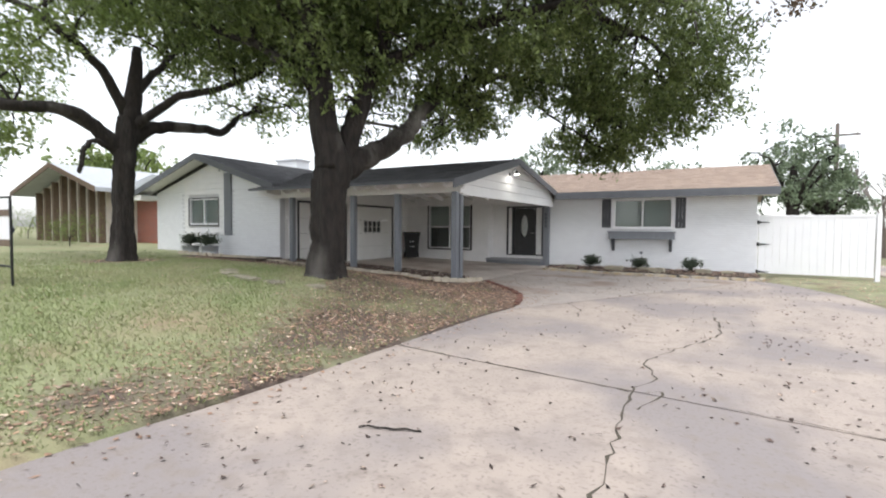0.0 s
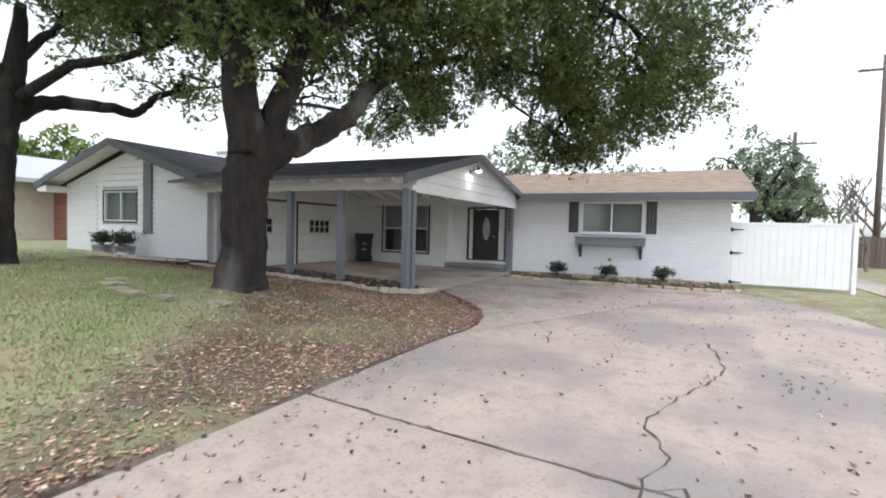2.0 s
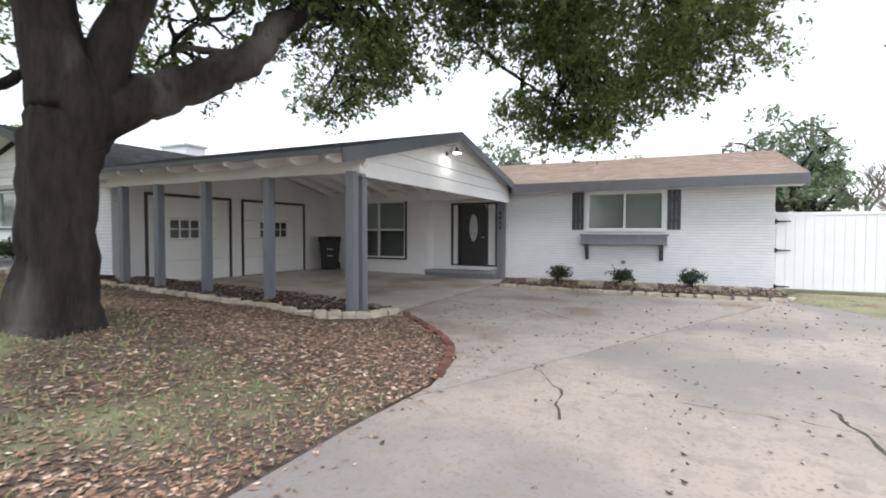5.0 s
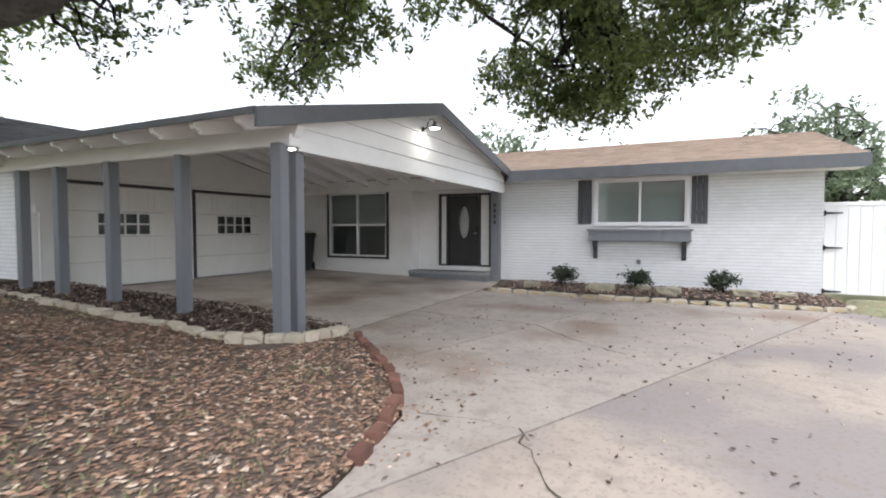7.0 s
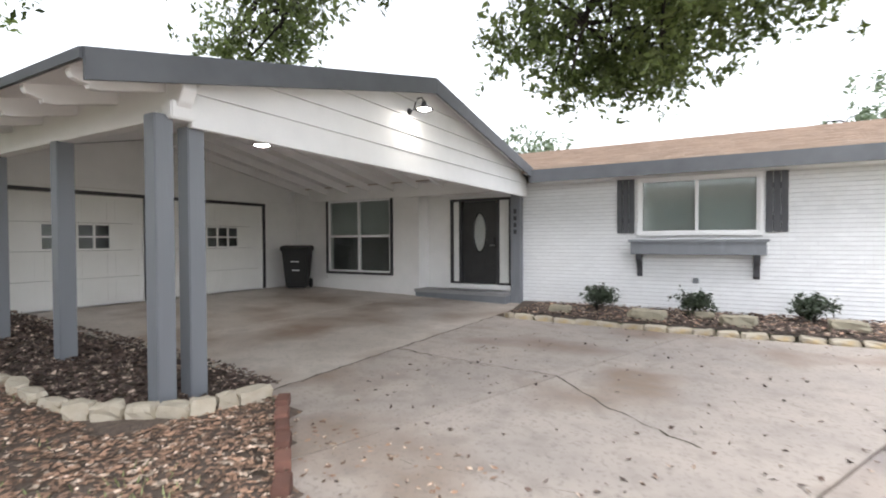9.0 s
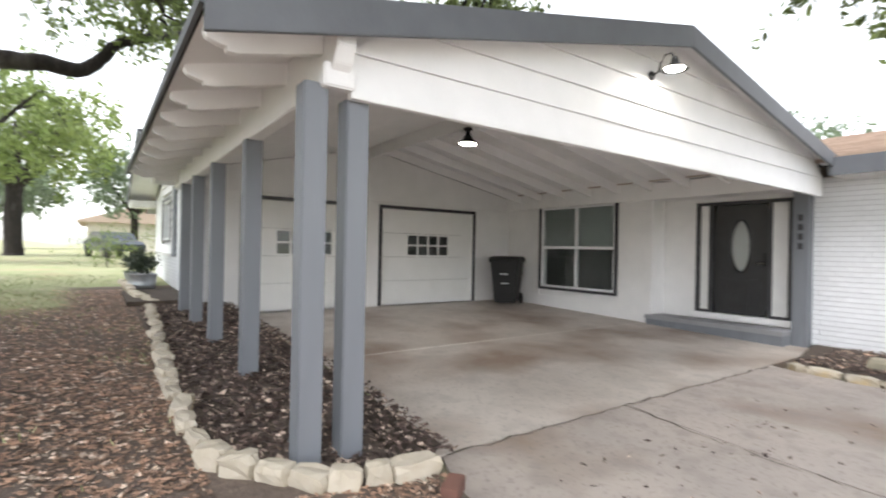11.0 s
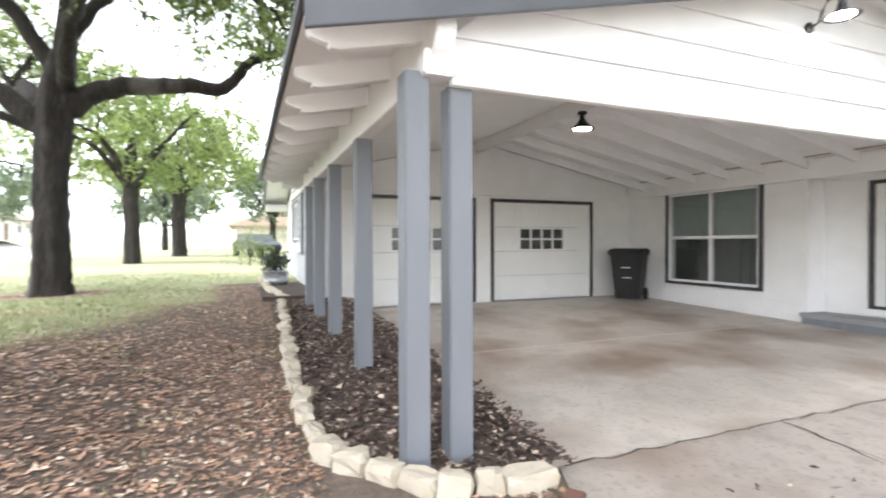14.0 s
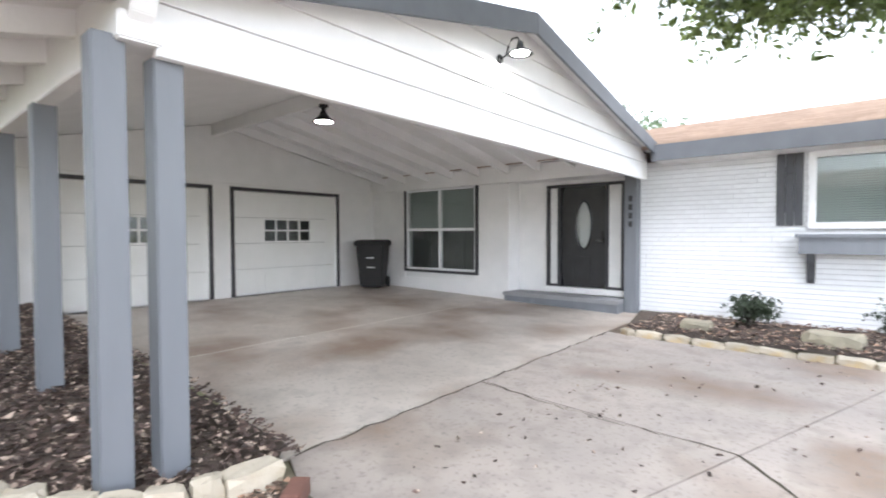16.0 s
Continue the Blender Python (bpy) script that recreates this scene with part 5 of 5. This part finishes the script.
tub(-16.35, 11.5, 91)
tub(-15.25, 11.5, 92)
shrub("shrub", (-24.0, 11.0, 0.4), "light green rounded shrub beyond the gabled wing", "shrub", 1.3, 95, leaf=LEAFL, density=200)
shrub("shrub", (-37.5, 14.5, 0.4), "light green rounded shrub by the neighbouring house", "shrub", 2.0, 96, leaf=LEAFL, density=140)


# ---- neighbours ----
def neighbour():
    h = thing("neighbour_house", "pale house with brown vertical slats and brick side", "house", at=(-30.7, 14.0, 0.4))
    part("wall", prism([(-3.8, 0), (3.6, 0), (3.6, 2.65), (0, 3.85), (-3.8, 2.8)], "y", 0, 0.2), CREAM, h)
    part("side_wall", boxes((3.4, 0.2, 0, 3.6, 11, 2.6)), CREAM, h)
    for i in range(8):
        x = -3.6 + i * 0.98
        part("slat", boxes((x, -0.28, 0, x + 0.2, 0.0, 2.75 + max(0, 1.05 - abs(x) * 0.3)), bevel=0.01), BROWNW, h)
    for s, xe in ((1, 4.6), (-1, -4.8)):
        part("roof", prism([(0, 4.2), (xe, 2.78), (xe, 2.58), (0, 4.0)], "y", -1.0, 11), METALR, h)
        part("rake_board", prism([(0, 4.22), (xe, 2.8), (xe, 2.54), (0, 3.96)], "y", -1.05, -1.0), BROWNW, h)
    b = thing("brick_garage", "red brick side building with low roof", "house", at=(-25.4, 15.5, 0.4))
    part("wall", boxes((-2.4, 0, 0, 4.0, 0.2, 2.5), (3.8, 0.2, 0, 4.0, 8, 2.5)), MORTAR, b)
    bm = bmesh.new()
    r = 0
    zz = 0.02
    while zz < 2.45:
        x = -2.4 + (0.15 if r % 2 else 0)
        while x < 3.95:
            bm_box(bm, x, -0.02, zz, min(x + 0.28, 4.0), 0.0, zz + 0.09)
            x += 0.3
        zz += 0.105
        r += 1
    ob = part("bricks", bm, REDBJ, b)
    ob["kind"] = "stuff"
    part("roof", prism([(-2.9, 2.5), (4.6, 2.5), (4.6, 2.7), (0.8, 3.5), (-2.9, 2.75)], "y", -0.6, 8.5), METALR, b)


neighbour()


def far_house(x, y, w, wall_m, label):
    h = thing("far_house", label, "house", "houses across the street", (x, y, ground_z(x, y) - 0.1))
    part("wall", boxes((-w / 2, -4, 0, w / 2, 4, 2.7)), wall_m, h)
    part("roof", prism([(-4.7, 2.6), (4.7, 2.6), (4.7, 2.75), (0, 4.3), (-4.7, 2.75)], "x", -w / 2 - 0.6, w / 2 + 0.6), SHINT, h)
    for i in range(4):
        xx = -w / 2 + w * (i + 0.5) / 4
        if i == 2:
            part("door", boxes((xx - 0.5, 4.0, 0.1, xx + 0.5, 4.05, 2.1)), BROWNW, h)
        else:
            win = part("window", boxes((xx - 0.8, 4.0, 0.9, xx + 0.8, 4.04, 2.1)), VINYL, h)
            # opaque pane, the dark inside painted as its colour
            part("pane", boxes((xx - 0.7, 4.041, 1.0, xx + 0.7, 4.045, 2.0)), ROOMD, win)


far_house(-58, -20, 16, TANB, "low pinkish-tan ranch house across the street")
far_house(-80, -20, 15, CREAM, "low cream ranch house across the street")
far_house(-34, -22, 16, TANB, "low tan brick ranch house across the street")
far_house(-62, 14, 14, CREAM, "low cream house further along the street")
far_house(0, -22, 16, CREAM, "low cream ranch house facing the driveway")
far_house(22, -22, 15, TANB, "low tan ranch house facing the street")


def car(x, y, yaw):
    c = thing("parked_car", "dark parked saloon car by the neighbouring drive", "car", at=(x, y, ground_z(x, y) + 0.02))
    c.rotation_euler = (0, 0, yaw)
    part("body", prism([(-2.2, 0.35), (2.2, 0.35), (2.25, 0.7), (1.9, 0.9), (1.0, 0.98), (0.4, 1.42), (-1.0, 1.45), (-1.6, 1.0), (-2.2, 0.92)], "y", -0.85, 0.85, 0.06), CARP, c)
    for sy in (-0.86, 0.86):
        # opaque side glass, cabin shade painted as its colour
        part("side_window", prism([(-1.4, 1.0), (0.85, 1.0), (0.35, 1.36), (-0.95, 1.38)], "y", sy - 0.008, sy + 0.008), ROOMD, c)
        for sx in (-1.4, 1.4):
            bm = bmesh.new()
            lathe(bm, [(0.2, -0.1), (0.32, -0.1), (0.32, 0.1), (0.2, 0.1)], 18, (sx, sy * 0.93, 0.32), Matrix.Rotation(radians(90), 3, "X"))
            part("wheel", bm, TYRE, c)


car(-36.8, 11.5, 0.3)
rb = thing("recycling_bin", "blue plastic recycling bin across the street", "bin", at=(-52, -10.0, -0.25))
part("body", boxes((-0.4, -0.4, 0, 0.4, 0.4, 1.0), bevel=0.05), BLUEP, rb)
part("lid", boxes((-0.43, -0.45, 1.0, 0.43, 0.43, 1.08), bevel=0.02), BLUEP, rb)
sg = thing("yard_sign", "white and brown sign panel on a black iron frame", "sign", at=(-9.35, 3.85, ground_z(-9.35, 3.85)))
part("frame", boxes((-0.4, -0.015, -0.2, -0.37, 0.015, 1.35), (0.37, -0.015, -0.2, 0.4, 0.015, 1.35), (-0.37, -0.015, 1.32, 0.37, 0.015, 1.35), (-0.37, -0.015, 0.28, 0.37, 0.015, 0.31)), IRON, sg)
part("panel", boxes((-0.365, -0.01, 0.6, 0.365, 0.01, 1.3)), VINYL, sg)
part("band", boxes((-0.365, -0.016, 0.6, 0.365, -0.0105, 0.7), (-0.365, -0.016, 1.05, 0.365, -0.0105, 1.15)), BROWNW, sg)
pipe = thing("downpipe", "white conduit with small box on the garage wall", "pipe", at=(GARX + 0.03, 12.45, 0.05))
bm = bmesh.new()
tube(bm, [(0, 0, 0), (0, 0, 1.5), (0, 0, 1.55)], [0.02, 0.02, 0.02], 8)
part("conduit", bm, WHITE, pipe)
part("box", boxes((-0.03, -0.09, 1.5, 0.05, 0.09, 1.64), bevel=0.01), WHITE, pipe)

# fallen twig on the driveway
bm = bmesh.new()
tube(bm, wobble([(-2.1, 3.55, drive_z(-2) + 0.012), (-1.9, 3.62, drive_z(-2) + 0.02), (-1.65, 3.72, drive_z(-1.6) + 0.012)], 4, 0.008, 5), [0.008] * 9, 5)
tagged(part("fallen_twig", bm, BARK), "thin dry twig lying on the driveway", "twig")


# ---- scattered leaves and grass ----
def scatter(name, count, place, size, material, label, seed, flat=0.35):
    r = random.Random(seed)
    verts, faces = [], []
    tries = 0
    while len(faces) < count * 2 and tries < count * 40:
        tries += 1
        p = place(r)
        if p is None:
            continue
        x, y, z = p
        a, s = r.uniform(0, math.tau), size * r.uniform(0.5, 1.3)
        c, d = math.cos(a) * s, math.sin(a) * s
        w = r.uniform(0.35, 0.6)
        k = len(verts)
        h = [r.uniform(0, flat) * s for _ in range(4)]
        verts += [(x - c, y - d, z + h[0]), (x + d * w, y - c * w, z + h[1] * 0.4), (x + c, y + d, z + h[2]), (x - d * w, y + c * w, z + h[3])]
        faces += [(k, k + 1, k + 2), (k, k + 2, k + 3)]
    ob = raw(name, verts, faces, material)
    return tagged(ob, label, "leaves", kind="stuff")


def on_lawn(r):
    x, y = r.uniform(-15, -3.0), r.uniform(1.2, 12.4)
    if y > 11.2 and x < -5.2 - (12.4 - y) * 0.2:
        return None
    if inside(x, y, DRIVE) and r.random() > 0.06:
        return None
    v = litter(x, y)
    clump = noise.noise((x * 0.9, y * 0.9, 3)) * 0.5 + 0.5
    if r.random() > (0.035 + 0.95 * v) * (0.25 + 0.9 * clump) or (x < -9 and r.random() > 0.6):
        return None
    return x, y, (drive_z(x) if inside(x, y, DRIVE) else ground_z(x, y) + 0.018 * noise.noise((x * 1.4, y * 1.4, 0))) + 0.008


def on_side_yard(r):
    x, y = r.uniform(1.2, 6.0), r.uniform(10.5, 20.1)
    if inside(x, y, DRIVE) or r.random() > 0.4 + 0.6 * noise.noise((x, y, 4)):
        return None
    return x, y, ground_z(x, y) + 0.012


def on_bed(r):
    x, y = r.uniform(-12.3, -5.4), r.uniform(11.25, 12.66)
    if y < 11.75 and x > -5.42 - (11.8 - y) * 1.2:
        return None
    return x, y, ground_z(x, min(y, 11.9)) + r.uniform(0.0, 0.03)


def on_wing_bed(r):
    return r.uniform(-5.4, 1.2), r.uniform(18.05, 19.93), -0.13 + r.uniform(-0.01, 0.03)


def on_drive(r):
    x, y = r.uniform(-5, 3.5), r.uniform(1, 18)
    if not inside(x, y, DRIVE) or r.random() > 0.35 + 0.6 * noise.noise((x * 0.5, y * 0.5, 9)):
        return None
    return x, y, drive_z(x) + 0.004


def blades(count, seed):
    r = random.Random(seed)
    verts, faces = [], []
    while len(faces) < count:
        x = -3.3 - abs(r.gauss(0, 1)) * 6.5
        y = r.uniform(-1.2, 11.2)
        if x < -19 or inside(x, y, DRIVE):
            continue
        if r.random() < 0.97 * litter(x, y) ** 0.75 * (1.0 + 0.35 * noise.noise((x * 1.2, y * 1.2, 5))):
            continue
        z = ground_z(x, y)
        a, h = r.uniform(0, math.tau), r.uniform(0.02, 0.06)
        c, s = math.cos(a) * 0.007, math.sin(a) * 0.007
        k = len(verts)
        verts += [(x - c, y - s, z), (x + c, y + s, z), (x + r.uniform(-0.035, 0.035), y + r.uniform(-0.035, 0.035), z + h)]
        faces.append((k, k + 1, k + 2))
    ob = raw("grass", verts, faces, GRASS)
    return tagged(ob, "short patchy green winter grass", "grass", kind="stuff")


scatter("fallen_leaves", 38000, on_lawn, 0.029, DEADL, "brown fallen oak leaves strewn over the lawn", 1)
scatter("yard_leaves", 2200, on_side_yard, 0.035, DEADL, "pale dry leaves strewn beside the driveway", 7)
scatter("mulch_chips", 9000, on_bed, 0.035, MULCH, "dark bark mulch with pale chips", 2, 0.8)
scatter("mulch_chips", 3500, on_wing_bed, 0.04, MULCH, "dark bark mulch mixed with dry leaves", 3, 0.8)
scatter("bed_leaves", 900, on_wing_bed, 0.045, DEADL, "dry brown leaves on the wing bed", 4, 0.6)
scatter("drive_leaves", 1500, on_drive, 0.025, MULCH, "small dark leaves scattered on the driveway", 5, 0.9)
blades(90000, 6)

# ---- wall bricks of the wing ----
def wing_bricks():
    shared = mesh_of("brick", boxes((0, -0.009, 0, 0.2068, 0.012, 0.064)), BRICKW)
    half = mesh_of("brick", boxes((0, -0.009, 0, 0.099, 0.012, 0.064)), BRICKW)
    rest, parts = bmesh.new(), 0
    z, row = -0.18, 0
    r = random.Random(5)
    while z < 2.44:
        x = -5.82 - (0.104 if row % 2 else 0)
        while x < 1.17:
            a, b = max(x, -5.82), min(x + 0.2068, 1.18)
            for lo, hi in ([(a, b)] if not (z + 0.07 > WING_WIN[1] - 0.05 and z < WING_WIN[3] + 0.05) else [(a, min(b, WING_WIN[0] - 0.05)), (max(a, WING_WIN[2] + 0.05), b)]):
                if hi - lo < 0.03:
                    continue
                if parts < 300 and x < -3.9 and (hi - lo > 0.19 or abs(hi - lo - 0.099) < 0.006):
                    ob = new("brick", shared if hi - lo > 0.19 else half)
                    ob.location = (lo, WINGY + r.uniform(-0.002, 0.002), z)
                    ob.parent = wall_wing
                    parts += 1
                else:
                    dy = r.uniform(-0.002, 0.002)
                    bm_box(rest, lo, WINGY - 0.009 + dy, z, hi, WINGY + 0.012, z + 0.064)
            x += 0.208
        z += 0.0765
        row += 1
    ob = part("bricks", rest, BRICKJ, wall_wing)
    ob["kind"] = "stuff"


wing_bricks()


def left_bricks():
    bm, r, row, z = bmesh.new(), random.Random(8), 0, 0.3
    while z < 2.55:
        x = -19.4 - (0.104 if row % 2 else 0)
        while x < GARX:
            a, b = max(x, -19.4), min(x + 0.2068, GARX)
            if b - a > 0.03 and not (b > -17.56 and a < -14.86 and z > 0.95):
                bm_box(bm, a, LY - 0.01 + r.uniform(-0.002, 0.002), z, b, LY + 0.004, z + 0.064)
            x += 0.208
        z += 0.0765
        row += 1
    part("bricks", bm, BRICKJ, wall_left)["kind"] = "stuff"


left_bricks()
